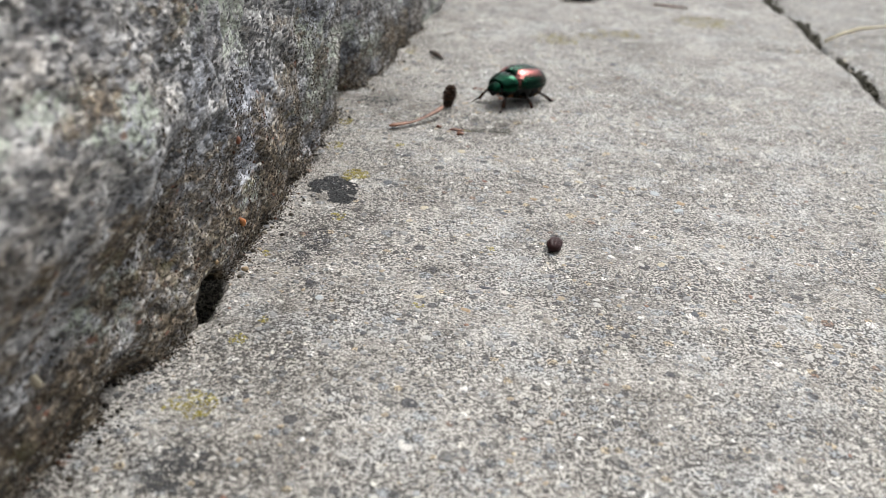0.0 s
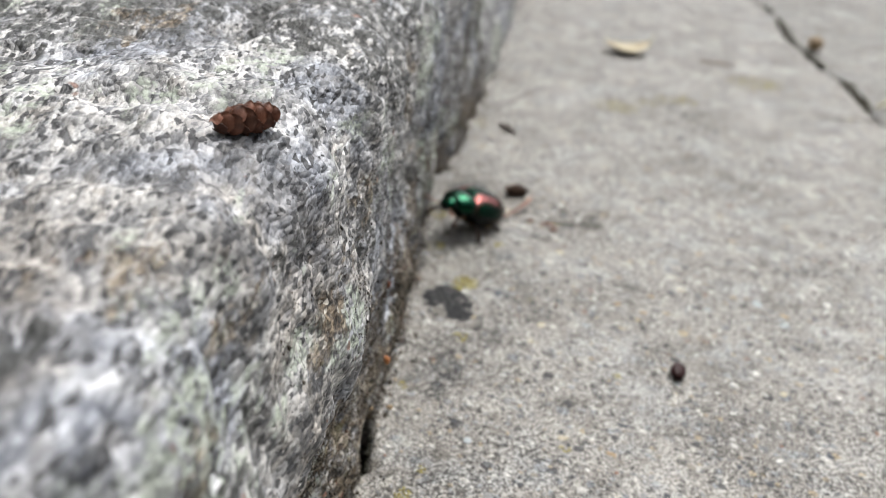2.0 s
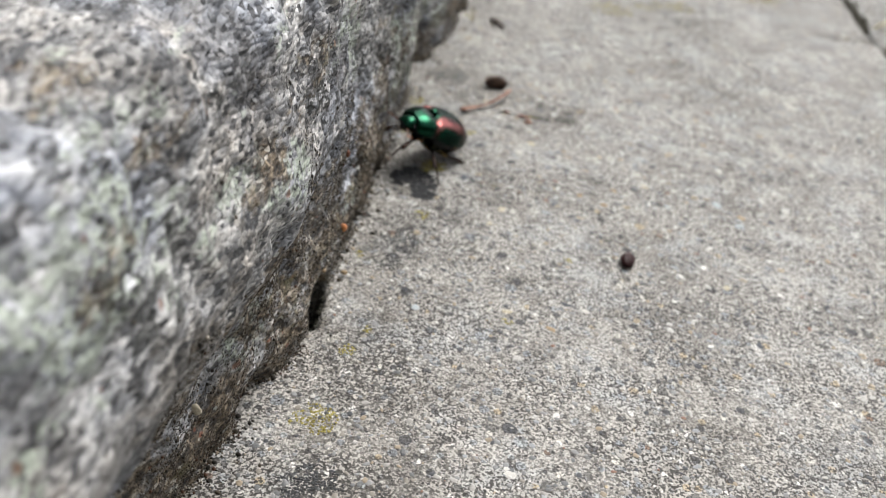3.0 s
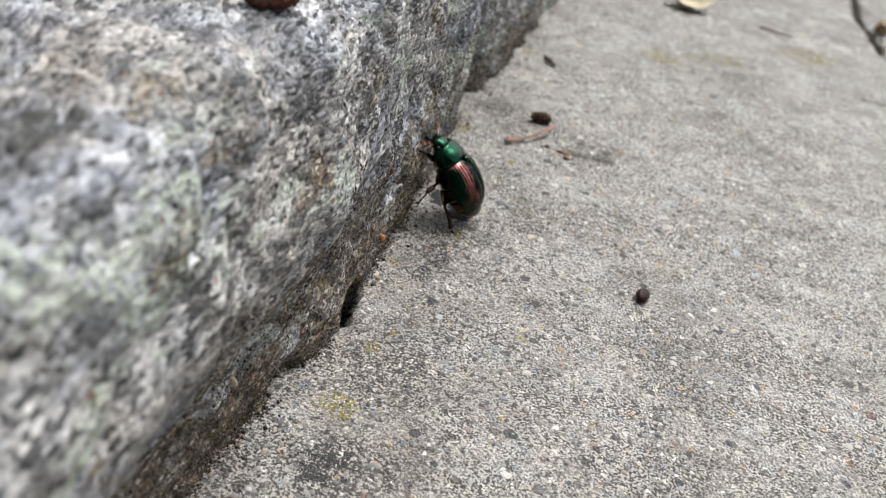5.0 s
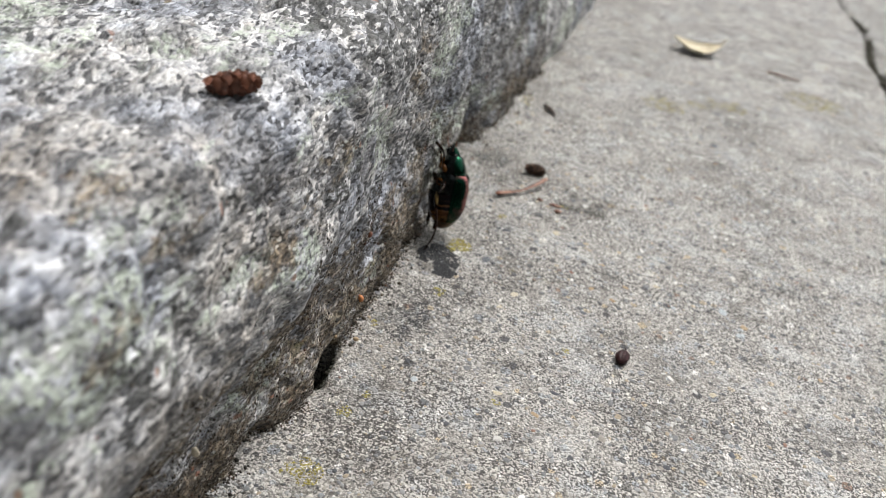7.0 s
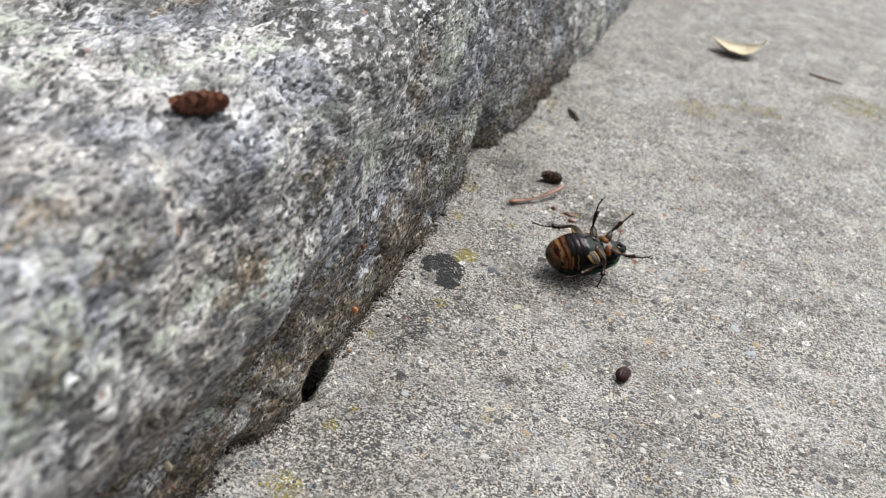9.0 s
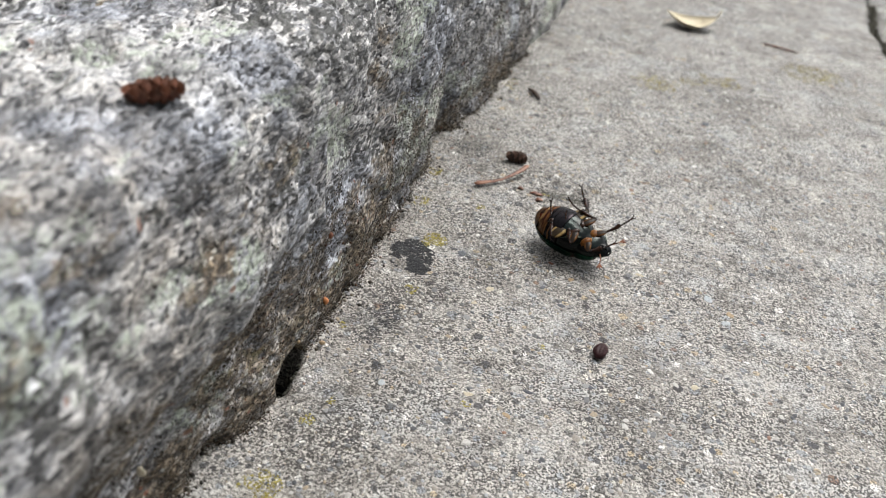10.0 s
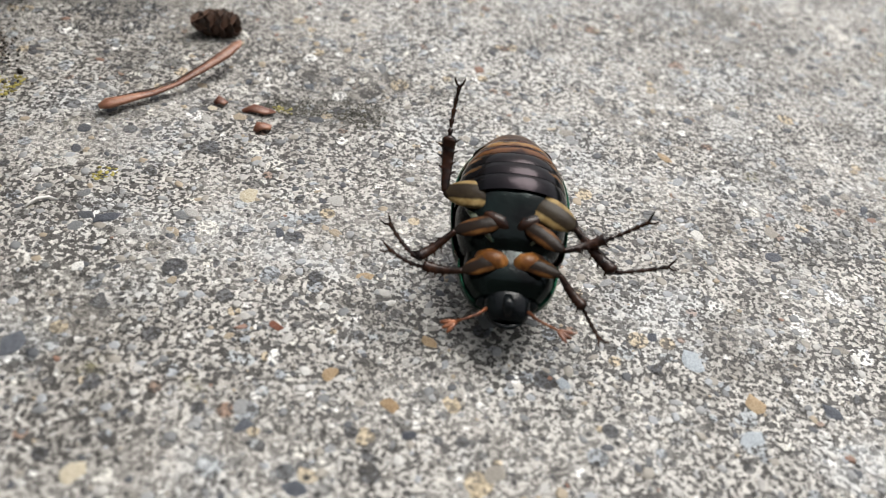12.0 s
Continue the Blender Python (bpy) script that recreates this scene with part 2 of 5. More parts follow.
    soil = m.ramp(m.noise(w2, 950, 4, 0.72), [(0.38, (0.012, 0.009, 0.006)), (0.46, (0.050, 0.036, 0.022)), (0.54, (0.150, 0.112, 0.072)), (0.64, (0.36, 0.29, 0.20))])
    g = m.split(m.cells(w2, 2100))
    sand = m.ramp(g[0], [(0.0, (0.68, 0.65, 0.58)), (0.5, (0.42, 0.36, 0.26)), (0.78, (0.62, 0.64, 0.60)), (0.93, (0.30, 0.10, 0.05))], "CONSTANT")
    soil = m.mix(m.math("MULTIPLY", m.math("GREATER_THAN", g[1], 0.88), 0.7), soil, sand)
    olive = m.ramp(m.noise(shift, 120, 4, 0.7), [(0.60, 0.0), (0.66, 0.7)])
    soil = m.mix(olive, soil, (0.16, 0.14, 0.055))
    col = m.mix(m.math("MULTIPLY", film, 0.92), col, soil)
    # every grain a little dome
    h = m.math("ADD", m.math("MULTIPLY", m.cells(w2, 840, "Distance"), -0.9), m.math("MULTIPLY", m.cells(w2, 1750, "Distance"), -0.5))
    h = m.math("ADD", h, m.math("ADD", m.math("MULTIPLY", s[1], 0.4), m.math("MULTIPLY", fine, 0.4)))
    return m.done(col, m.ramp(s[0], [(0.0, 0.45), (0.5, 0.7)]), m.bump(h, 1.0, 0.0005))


def mottled(name, stops, scale, rough=0.7, relief=0.0002, fine=1400, metal=0.0):
    """A plain natural surface: colours by noise, fine grain, a shift from object to object and from island to island."""
    m = Mat(name, rough, metal)
    v = m.coord()
    a = m.noise(v, scale, 4, 0.65)
    r = m.node("ShaderNodeNewGeometry").outputs["Random Per Island"]
    o = m.node("ShaderNodeObjectInfo").outputs["Random"]
    k = m.math("ADD", a, m.math("MULTIPLY", m.math("ADD", m.math("SUBTRACT", r, 0.5), m.math("SUBTRACT", o, 0.5)), 0.28))
    col = m.ramp(k, stops)
    f = m.noise(v, fine, 3, 0.6)
    col = m.mix(0.35, col, m.ramp(f, [(0.3, 0.45), (0.7, 1.0)]), "MULTIPLY")
    return m.done(col, None, m.bump(f, 0.7, relief))


CONCRETE = concrete("weathered_concrete")
CONCRETE_B = concrete("older_concrete", 0.82)
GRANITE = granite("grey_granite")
# dull dark surface of the added, unseen walls
BLOCKER = mottled("blocker_dark", [(0.3, (0.05, 0.05, 0.042)), (0.7, (0.10, 0.10, 0.085))], 3, 0.9, 0.003, 60)
SOIL = mottled("dark_soil", [(0.3, (0.035, 0.028, 0.02)), (0.7, (0.10, 0.08, 0.06))], 300, 0.95, 0.0008, 900)


# ---- mesh helpers ----
def part(name, bm, material, parent=None, label="", smooth=True):
    """Links a bmesh, written in centimetres, as one mesh object."""
    bmesh.ops.scale(bm, vec=(CM, CM, CM), verts=bm.verts)
    me = bpy.data.meshes.new(name)
    bm.to_mesh(me)
    bm.free()
    if smooth:
        me.polygons.foreach_set("use_smooth", [True] * len(me.polygons))
    me.materials.append(material)
    ob = new(name, me)
    if parent is not None:
        ob.parent = parent
    if label:
        tagged(ob, label)
    return ob


def raw(name, verts, faces, material, parent=None, smooth=True):
    me = bpy.data.meshes.new(name)
    me.from_pydata((np.asarray(verts, float) * CM).tolist(), [], faces)
    me.update()
    if smooth:
        me.polygons.foreach_set("use_smooth", [True] * len(me.polygons))
    me.materials.append(material)
    ob = new(name, me)
    if parent is not None:
        ob.parent = parent
    return ob


def at(x, y, z, rx=0, ry=0, rz=0):
    return pose(x * CM, y * CM, z * CM, rx, ry, rz)


def lump(x, y, z, f, octaves=3, seed=0.0):
    """Fractal noise, about -1 to 1, at f lumps a centimetre."""
    s, a = 0.0, 1.0
    for _ in range(octaves):
        s += a * noise.noise((x * f + seed, y * f - seed, z * f + 2.0 * seed))
        f, a = f * 2.1, a * 0.5
    return s


def spans(*stretches):
    """Grid lines: (from, to, step) after (from, to, step)."""
    out = []
    for a, b, s in stretches:
        n = max(1, round((b - a) / s))
        out += [a + (b - a) * i / n for i in range(n)]
    return out + [stretches[-1][1]]


def grid_faces(nu, nv):
    return [(i * nv + j, (i + 1) * nv + j, (i + 1) * nv + j + 1, i * nv + j + 1) for i in range(nu - 1) for j in range(nv - 1)]


# ---- the ground and the paving ----
FOOT_Y = (-40.0, 4.0, 7.5, 10.0, 12.0, 13.8, 16.8, 18.0, 20.0, 21.8, 23.6, 27.0, 32.0, 35.0, 120.0)
FOOT_X = (-13.5, -5.4, -4.43, -3.64, -3.34, -3.15, -2.82, -2.66, -2.52, -2.55, -1.98, -1.38, -0.36, 0.1, 13.0)


def foot_x(y):
    """Where the kerb's face meets the slab."""
    return float(np.interp(y, FOOT_Y, FOOT_X))


def arris_x(y):
    """The kerb's face just under its round upper edge."""
    return -4.30 + 0.135 * (y - 7.1)


def joint_x(y):
    """The ragged joint between the two slabs."""
    return 13.2 + 0.075 * (y - 26.0) + 0.5 * lump(y, 0, 0, 0.16, 3, 4.0) + 0.12 * lump(y, 3, 0, 0.9, 2, 1.0)


def slab_height(x, y):
    z = 0.02 * lump(x, y, 0, 0.22, 2, 2.0) + 0.014 * lump(x, y, 0, 1.9, 1, 5.0)
    d = (x - 0.85) ** 2 / 0.8 + (y - 20.6) ** 2 / 0.22  # a shallow dent
    z -= 0.14 * math.exp(-d)
    # the hole under the kerb's foot
    if -6.0 < x < -2.9 and 9.5 < y < 13.5:
        z -= 1.9 * math.exp(-((x + 3.88) / 0.44) ** 6 - ((y - 11.72) / 0.52) ** 6)
    # a crack that runs in from the joint
    cy = 30.1 + 0.12 * lump(x, 0, 0, 0.8, 2, 7.0)
    if 10.6 < x < 14.5:
        z -= 0.30 * min(1.0, (x - 10.6) / 1.2) * math.exp(-((y - cy) / 0.13) ** 2)
    return z


def build_ground():
    bm = bmesh.new()
    bmesh.ops.create_grid(bm, x_segments=40, y_segments=40, size=30000)
    for v in bm.verts:
        v.co.z = -2.2
    tagged(part("ground", bm, SOIL), "bare dark soil under and around the paving", "ground", kind="structure")


def build_slab(name, x_of, ys, us, material, label, edge, drop=0.0):
    """A concrete slab: a fine top sheet between two edge lines, with rounded arrises and sides."""
    verts = []
    for u in us:
        for y in ys:
            x = x_of(u, y)
            z = slab_height(x, y) - drop
            e = edge(u, y)
            z -= 0.22 * max(0.0, 1.0 - e / 0.4) ** 2 * (1.0 + 0.6 * lump(x, y, 0, 1.1, 2, 3.0))
            verts.append((x, y, z))
    nu, nv = len(us), len(ys)
    faces = grid_faces(nu, nv)
    # sides and underside
    rim = [j for j in range(nv)] + [i * nv + nv - 1 for i in range(1, nu)] + [(nu - 1) * nv + j for j in range(nv - 2, -1, -1)] + [i * nv for i in range(nu - 2, 0, -1)]
    base = len(verts)
    for k in rim:
        x, y, z = verts[k]
        verts.append((x, y, -2.1))
    n = len(rim)
    faces += [(rim[k], rim[(k + 1) % n], base + (k + 1) % n, base + k) for k in range(n)]
    faces.append(tuple(base + k for k in range(n)))
    return tagged(raw(name, verts, faces, material), label, "paving slab", kind="structure")


def build_sky_blockers():
    """Plain dark walls around, unseen, added to block sky and darken reflections."""
    # the south one stands close, to dim the slab's near end
    for name, x, y, wx, wy, h in (("wall_north", 0, 300, 620, 20, 35), ("wall_south", 0, -38, 620, 20, 82), ("wall_west", -220, 55, 20, 470, 240), ("wall_east", 300, 55, 20, 470, 70)):
        bm = bmesh.new()
        bmesh.ops.create_cube(bm, size=1)
        bmesh.ops.scale(bm, vec=(wx, wy, h), verts=bm.verts)
        bmesh.ops.translate(bm, vec=(x, y, h / 2 - 2.2), verts=bm.verts)
        bmesh.ops.bevel(bm, geom=bm.edges[:], offset=1.0, segments=2, affect="EDGES")
        tagged(part(name, bm, BLOCKER, smooth=False), "unseen dark wall added to block sky light", "wall", kind="structure")


def build_bed():
    """The planted bed's soil behind the kerb."""
    ys, us = spans((-60, 4, 4), (4, 40, 0.7), (40, 120, 4)), spans((0, 12, 0.6), (12, 80, 6))
    V = [(arris_x(y) - 6.2 - u, y, 4.9 + 0.25 * lump(u, y, 0, 0.5, 3, 5.0)) for u in us for y in ys]
    tagged(raw("soil_bed", V, [f[::-1] for f in grid_faces(len(us), len(ys))], SOIL), "dark bare soil behind the kerb", "soil", kind="structure")


def build_paving():
    ys = spans((-60, 4, 1.6), (4, 28, 0.11), (28, 48, 0.2), (48, 120, 2.4))
    # the first slab, from under the kerb to the joint; u runs 0..1
    us = spans((0.0, 0.62, 0.0062), (0.62, 0.97, 0.012), (0.97, 1.0, 0.0035))
    build_slab("pavement", lambda u, y: -6.5 + 0.15 * (y - 7.4) + u * (joint_x(y) - 0.12 + 6.5 - 0.15 * (y - 7.4)), ys, us, CONCRETE,
               "grey concrete slab with exposed sand and small pebbles", lambda u, y: (1.0 - u) * 19.0)
    us = spans((0.0, 0.02, 0.002), (0.02, 0.25, 0.006), (0.25, 1.0, 0.05))
    build_slab("pavement", lambda u, y: joint_x(y) + 0.10 + u * 50.0, ys, us, CONCRETE_B,
               "older grey slab with a broken edge beyond a mossy joint", lambda u, y: u * 50.0, 0.15)


# ---- the kerb ----
def kerb_point(s, y):
    """The kerb's skin: s climbs the face from the foot, goes over the round arris and back over the top."""
    k = min(1.0, max(0.0, s / 4.0))
    k = k * k * (3 - 2 * k)
    x0 = foot_x(y) * (1 - k) + arris_x(y) * k
    if s < 5.0:
        x, z, nx, nz = 0.0, s, 1.0, 0.05
    elif s < 6.4:
        a = (s - 5.0) / 1.4 * math.pi / 2
        x, z, nx, nz = -0.80 * (1 - math.cos(a)), 5.0 + 1.14 * math.sin(a), math.cos(a), math.sin(a)
    else:
        x, z, nx, nz = -0.80 - (s - 6.4), 6.14 + 0.01 * (s - 6.4), 0.0, 1.0
    d = 0.20 * lump(x0 + x, y, z, 0.34, 3, 9.0) + 0.075 * lump(x, y, z, 1.1, 3, 6.0) + 0.022 * lump(x, y, z, 4.0, 2, 2.0)
    d -= 0.24 * max(0.0, noise.noise(((x0 + x) * 1.9, y * 1.9, z * 1.7)) - 0.12) + 0.10 * max(0.0, noise.noise(((x0 + x) * 4.3, y * 4.3 + 7.0, z * 4.3)) - 0.15) - 0.03
    d += 0.12 * abs(noise.noise((y * 0.6, z * 0.25, 4.0))) * (1.0 if s < 5.5 else 0.4) - 0.05
    lean = min(1.0, max(0.0, (14.5 - y) / 4.0))
    d += lean * (0.38 * math.exp(-((z - 3.5) / 1.1) ** 2) - 0.22 * math.exp(-((z - 1.5) / 0.8) ** 2))
    low = max(0.0, 1.0 - z / 1.0)
    # the foot: hollows under the face, at the stone's end, and a hole
    d -= 0.12 * low * (0.4 + lump(0, y, 0, 0.8, 2, 3.0))
    roof = 0.44 * max(0.0, 1.0 - ((y - 11.72) / 0.66) ** 4) * (1 + 0.25 * lump(0, y, 0, 2.2, 2, 5.0))
    d -= 1.7 * min(1.0, max(0.0, (roof - z) / 0.08))
    d -= 0.7 * math.exp(-((y - 22.0) / 0.55) ** 2) * max(0.0, 1.0 - z / 2.6)
    d -= 0.35 * math.exp(-((y - 9.4) / 0.5) ** 2) * max(0.0, 1.0 - z / 0.6)
    return x0 + x + nx * d, y, z + nz * d


def face_x(y, z):
    return kerb_point(z, y)[0]


def kerb_top(x, y):
    s = 6.4 + max(0.0, arris_x(y) - 0.80 - x)
    return kerb_point(s, y)[2]


def build_kerb():
    ys = spans((-40, 2, 0.8), (2, 26, 0.07), (26, 44, 0.2), (44, 120, 2.0))
    ss = spans((-0.6, 0.0, 0.2), (0.0, 1.2, 0.05), (1.2, 10.0, 0.08), (10.0, 12.2, 0.15))
    verts = []
    for y in ys:
        for s in ss:
            if s < 0:
                x, yy, z = kerb_point(0.0, y)
                verts.append((x - 0.1, yy, s))
            else:
                verts.append(kerb_point(s, y))
        x, yy, z = verts[-1]
        verts.append((x - 0.4, yy, z - 0.5))
        verts.append((x - 0.5, yy, -2.1))
    nv = len(ss) + 2
    faces = grid_faces(len(ys), nv)
    faces = [f[::-1] for f in faces]
    faces.append(tuple(range(nv)))
    faces.append(tuple((len(ys) - 1) * nv + j for j in range(nv - 1, -1, -1)))
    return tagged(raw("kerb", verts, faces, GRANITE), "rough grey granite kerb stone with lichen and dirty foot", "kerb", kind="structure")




# ---- small things on the stones ----
def scatter_colors(name, stops, rough=0.55):
    """Stone colours picked by object and by island."""
    m = Mat(name, rough)
    r = m.math("FRACT", m.math("ADD", m.node("ShaderNodeNewGeometry").outputs["Random Per Island"], m.node("ShaderNodeObjectInfo").outputs["Random"]))
    v = m.coord()
    f = m.noise(v, 900, 4, 0.7)
    col = m.ramp(r, stops, "CONSTANT")
    col = m.mix(0.6, col, m.ramp(f, [(0.3, 0.45), (0.68, 1.0)]), "MULTIPLY")
    return m.done(col, None, m.bump(f, 0.6, 0.00025))


PEBBLES = scatter_colors("pebble_stone", [(0.0, (0.06, 0.065, 0.075)), (0.10, (0.17, 0.175, 0.18)), (0.26, (0.29, 0.295, 0.295)), (0.44, (0.31, 0.285, 0.245)),
                                          (0.58, (0.42, 0.405, 0.38)), (0.72, (0.36, 0.295, 0.21)), (0.78, (0.56, 0.55, 0.525)), (0.88, (0.34, 0.355, 0.37)),
                                          (0.985, (0.24, 0.13, 0.09))])
WHITE_STONE = mottled("white_pebble", [(0.3, (0.60, 0.58, 0.54)), (0.7, (0.78, 0.77, 0.74))], 500, 0.5)
CREAM_STONE = mottled("cream_pebble", [(0.3, (0.44, 0.38, 0.26)), (0.7, (0.64, 0.58, 0.45))], 500, 0.5)
TAN_STONE = mottled("tan_pebble", [(0.3, (0.28, 0.18, 0.09)), (0.7, (0.44, 0.33, 0.20))], 500, 0.55)
BLUE_STONE = mottled("blue_grey_pebble", [(0.3, (0.30, 0.34, 0.38)), (0.7, (0.46, 0.50, 0.53))], 500, 0.5)
SLATE_STONE = mottled("slate_pebble", [(0.3, (0.035, 0.04, 0.055)), (0.7, (0.10, 0.11, 0.13))], 500, 0.5)
RED_STONE = mottled("red_pebble", [(0.3, (0.16, 0.05, 0.03)), (0.7, (0.28, 0.11, 0.06))], 500, 0.6)
ORANGE_CLAY = mottled("orange_clay", [(0.3, (0.45, 0.14, 0.04)), (0.7, (0.62, 0.26, 0.10))], 700, 0.7)
CRUMBS = scatter_colors("soil_crumbs", [(0.0, (0.018, 0.014, 0.010)), (0.28, (0.050, 0.040, 0.028)), (0.54, (0.10, 0.082, 0.060)), (0.74, (0.21, 0.18, 0.14)),
                                        (0.88, (0.10, 0.045, 0.025)), (0.93, (0.46, 0.42, 0.35))], 0.75)
DARK_LICHEN = mottled("dark_lichen", [(0.3, (0.016, 0.017, 0.02)), (0.7, (0.062, 0.064, 0.068))], 700, 0.9, 0.0003)
GOLD_LICHEN = mottled("yellow_lichen", [(0.3, (0.20, 0.165, 0.035)), (0.7, (0.46, 0.41, 0.11))], 700, 0.9, 0.0003)
MOSS_AND_LINING = mottled("moss_and_lining", [(0.3, (0.022, 0.022, 0.016)), (0.7, (0.075, 0.07, 0.05))], 600, 0.95, 0.0004)
CONE_SCALE = mottled("cone_scale", [(0.3, (0.07, 0.024, 0.012)), (0.7, (0.23, 0.09, 0.052))], 500, 0.40, 0.0002)
CONE_DARK = mottled("cone_dark", [(0.3, (0.022, 0.012, 0.008)), (0.7, (0.10, 0.05, 0.03))], 500, 0.6, 0.0003)
NEEDLE = mottled("dry_needle", [(0.3, (0.13, 0.042, 0.022)), (0.7, (0.44, 0.215, 0.13))], 420, 0.4)
SEED = mottled("dark_seed", [(0.3, (0.008, 0.004, 0.005)), (0.7, (0.036, 0.013, 0.014))], 700, 0.42)
SEED.node_tree.nodes["Principled BSDF"].inputs["Specular IOR Level"].default_value = 0.15
DRY_LEAF = mottled("dry_leaf", [(0.3, (0.52, 0.44, 0.28)), (0.7, (0.74, 0.66, 0.48))], 200, 0.6)
STRAW = mottled("straw", [(0.3, (0.50, 0.43, 0.26)), (0.7, (0.74, 0.68, 0.50))], 300, 0.5)


def dome_data(rng, sides=7, flat=0.45, uneven=0.22):
    """A pebble that stands a little proud: an uneven top, a shoulder and a buried skirt; radius 1."""
    out = [1 + rng.uniform(-uneven, uneven) for _ in range(sides)]
    squash = rng.uniform(0.62, 1.0)
    v = [(rng.uniform(-0.15, 0.15), rng.uniform(-0.15, 0.15), flat * rng.uniform(0.85, 1.1))]
    for r, z in ((0.62, 0.82), (1.0, 0.15), (0.9, -0.5)):
        for k in range(sides):
            a = 2 * math.pi * (k + 0.3 * (r < 0.9)) / sides
            v.append((r * out[k] * math.cos(a), r * out[k] * squash * math.sin(a), flat * z * (1 + rng.uniform(-0.15, 0.15))))
    f = [(0, 1 + k, 1 + (k + 1) % sides) for k in range(sides)]
    for ring in range(2):
        b = 1 + ring * sides
        f += [(b + k, b + sides + k, b + sides + (k + 1) % sides, b + (k + 1) % sides) for k in range(sides)]
    return v, f


def joined(name, places, variants, material, parent=None):
    """Many small lumps as one mesh. places: (matrix in cm)."""
    V, Fc = [], []
    for n, m in enumerate(places):
        v, f = variants[n % len(variants)]
        b = len(V)
        V += [tuple(m @ Vector(p)) for p in v]
        Fc += [tuple(b + i for i in q) for q in f]
    return raw(name, V, Fc, material, parent)


def lay(x, y, z, r, rng, tilt=0.3, flat=1.0):
    return Matrix.LocRotScale((x, y, z), Euler((rng.uniform(-tilt, tilt), rng.uniform(-tilt, tilt), rng.uniform(0, 6.28))), (r, r, r * flat))


def rest(x, y):
    return slab_height(x, y)


def lichen(name, spots, material, label, rng, size=(0.035, 0.09), density=34, category="lichen"):
    """A crust of many small flakes inside ragged round spots: (x, y, rx, ry)."""
    places = []
    for x, y, rx, ry in spots:
        for _ in range(int(density * rx * ry * 12) + 5):
            a, q = rng.uniform(0, 6.28), math.sqrt(rng.random())
            px, py = x + rx * q * math.cos(a), y + ry * q * math.sin(a)
            if 0.7 * noise.noise((px * 1.9, py * 1.9, 3.3)) + 1.25 * noise.noise((px * 5.5, py * 5.5, 6.3)) + 0.6 * noise.noise((px * 14.0, py * 14.0, 1.3)) + 0.98 - q * 0.95 < 0.12:
                continue
            places.append(lay(px, py, rest(px, py) + 0.002, rng.uniform(*size), rng, 0.35, 0.35))
    if places:
        tagged(joined(name, places, DOMES, material), label, category, kind="stuff")


def cone_bits(length, width, scales, rng):
    """A core and the poses of its overlapping scales, along x."""
    bits = []
    golden = 2.39996
    for k in range(scales):
        u = (k + 0.5) / scales
        r = width / 2 * math.sin(math.pi * (0.12 + 0.80 * u)) ** 0.6
        bits.append((length * (u - 0.5), r, k * golden + rng.uniform(-0.2, 0.2)))
    return bits


def build_cone(name, m, length, width, scales, material, label, seed):
    rng = random.Random(seed)
    bm = bmesh.new()
    bmesh.ops.create_uvsphere(bm, u_segments=12, v_segments=8, radius=0.5)
    bmesh.ops.scale(bm, vec=(length * 0.95, width * 0.72, width * 0.72), verts=bm.verts)
    core = tagged(part(name, bm, material), label, "cone")
    core.matrix_world = m
    # one scale: a cupped, round-tipped flake
    nu, nv = 6, 5
    V = []
    w, h = width * 0.42, width * 0.60
    for i in range(nu):
        a = i / (nu - 1)
        half = w * math.sqrt(max(0.0, 1 - (2 * a - 0.75) ** 2 / 1.7))
        for j in range(nv):
            b = 2 * j / (nv - 1) - 1
            V.append((-h * 0.45 + h * a, half * b, width * (0.05 + 0.10 * a - 0.13 * b * b)))
    n = len(V)
    V += [(x, y * 0.9, z - width * 0.05) for x, y, z in V]
    Fc = grid_faces(nu, nv) + [tuple(n + k for k in f[::-1]) for f in grid_faces(nu, nv)]
    rim = [j for j in range(nv)] + [i * nv + nv - 1 for i in range(1, nu)] + [(nu - 1) * nv + j for j in range(nv - 2, -1, -1)] + [i * nv for i in range(nu - 2, 0, -1)]
    Fc += [(rim[(k + 1) % len(rim)], rim[k], n + rim[k], n + rim[(k + 1) % len(rim)]) for k in range(len(rim))]
    first = None
    for x, r, a in cone_bits(length, width, scales, rng):
        if first is None:
            first = raw("scale", V, Fc, material, core)
            s = first
        else:
            s = new("scale", first.data)
            s.parent = core
        k = 0.75 + 0.45 * math.sin(math.pi * (x / length + 0.5))
        s.matrix_basis = (pose(x * CM, 0, 0) @ Matrix.Rotation(a, 4, "X") @ Matrix.Translation((0, 0, r * CM * 0.72))
                          @ Matrix.Rotation(-0.5, 4, "Y") @ Matrix.Diagonal((k, k, k, 1)))
    return core


def tube(points, radii, sides=7, flat=1.0):
    """A closed tube through points, as a bmesh in cm."""
    bm = bmesh.new()
    rings = []
    for k, p in enumerate(points):
        p = Vector(p)
        d = (Vector(points[min(k + 1, len(points) - 1)]) - Vector(points[max(k - 1, 0)])).normalized()
        s = d.cross(Vector((0, 0, 1)))
        s = s.normalized() if s.length > 1e-4 else Vector((0, 1, 0))
        u = s.cross(d).normalized()
        rings.append([bm.verts.new(p + radii[k] * (math.cos(2 * math.pi * j / sides) * s + flat * math.sin(2 * math.pi * j / sides) * u)) for j in range(sides)])
    for a, b in zip(rings, rings[1:]):
        for j in range(sides):
            bm.faces.new((a[j], a[(j + 1) % sides], b[(j + 1) % sides], b[j]))
    bm.faces.new(rings[0][::-1])
    bm.faces.new(rings[-1])
    return bm


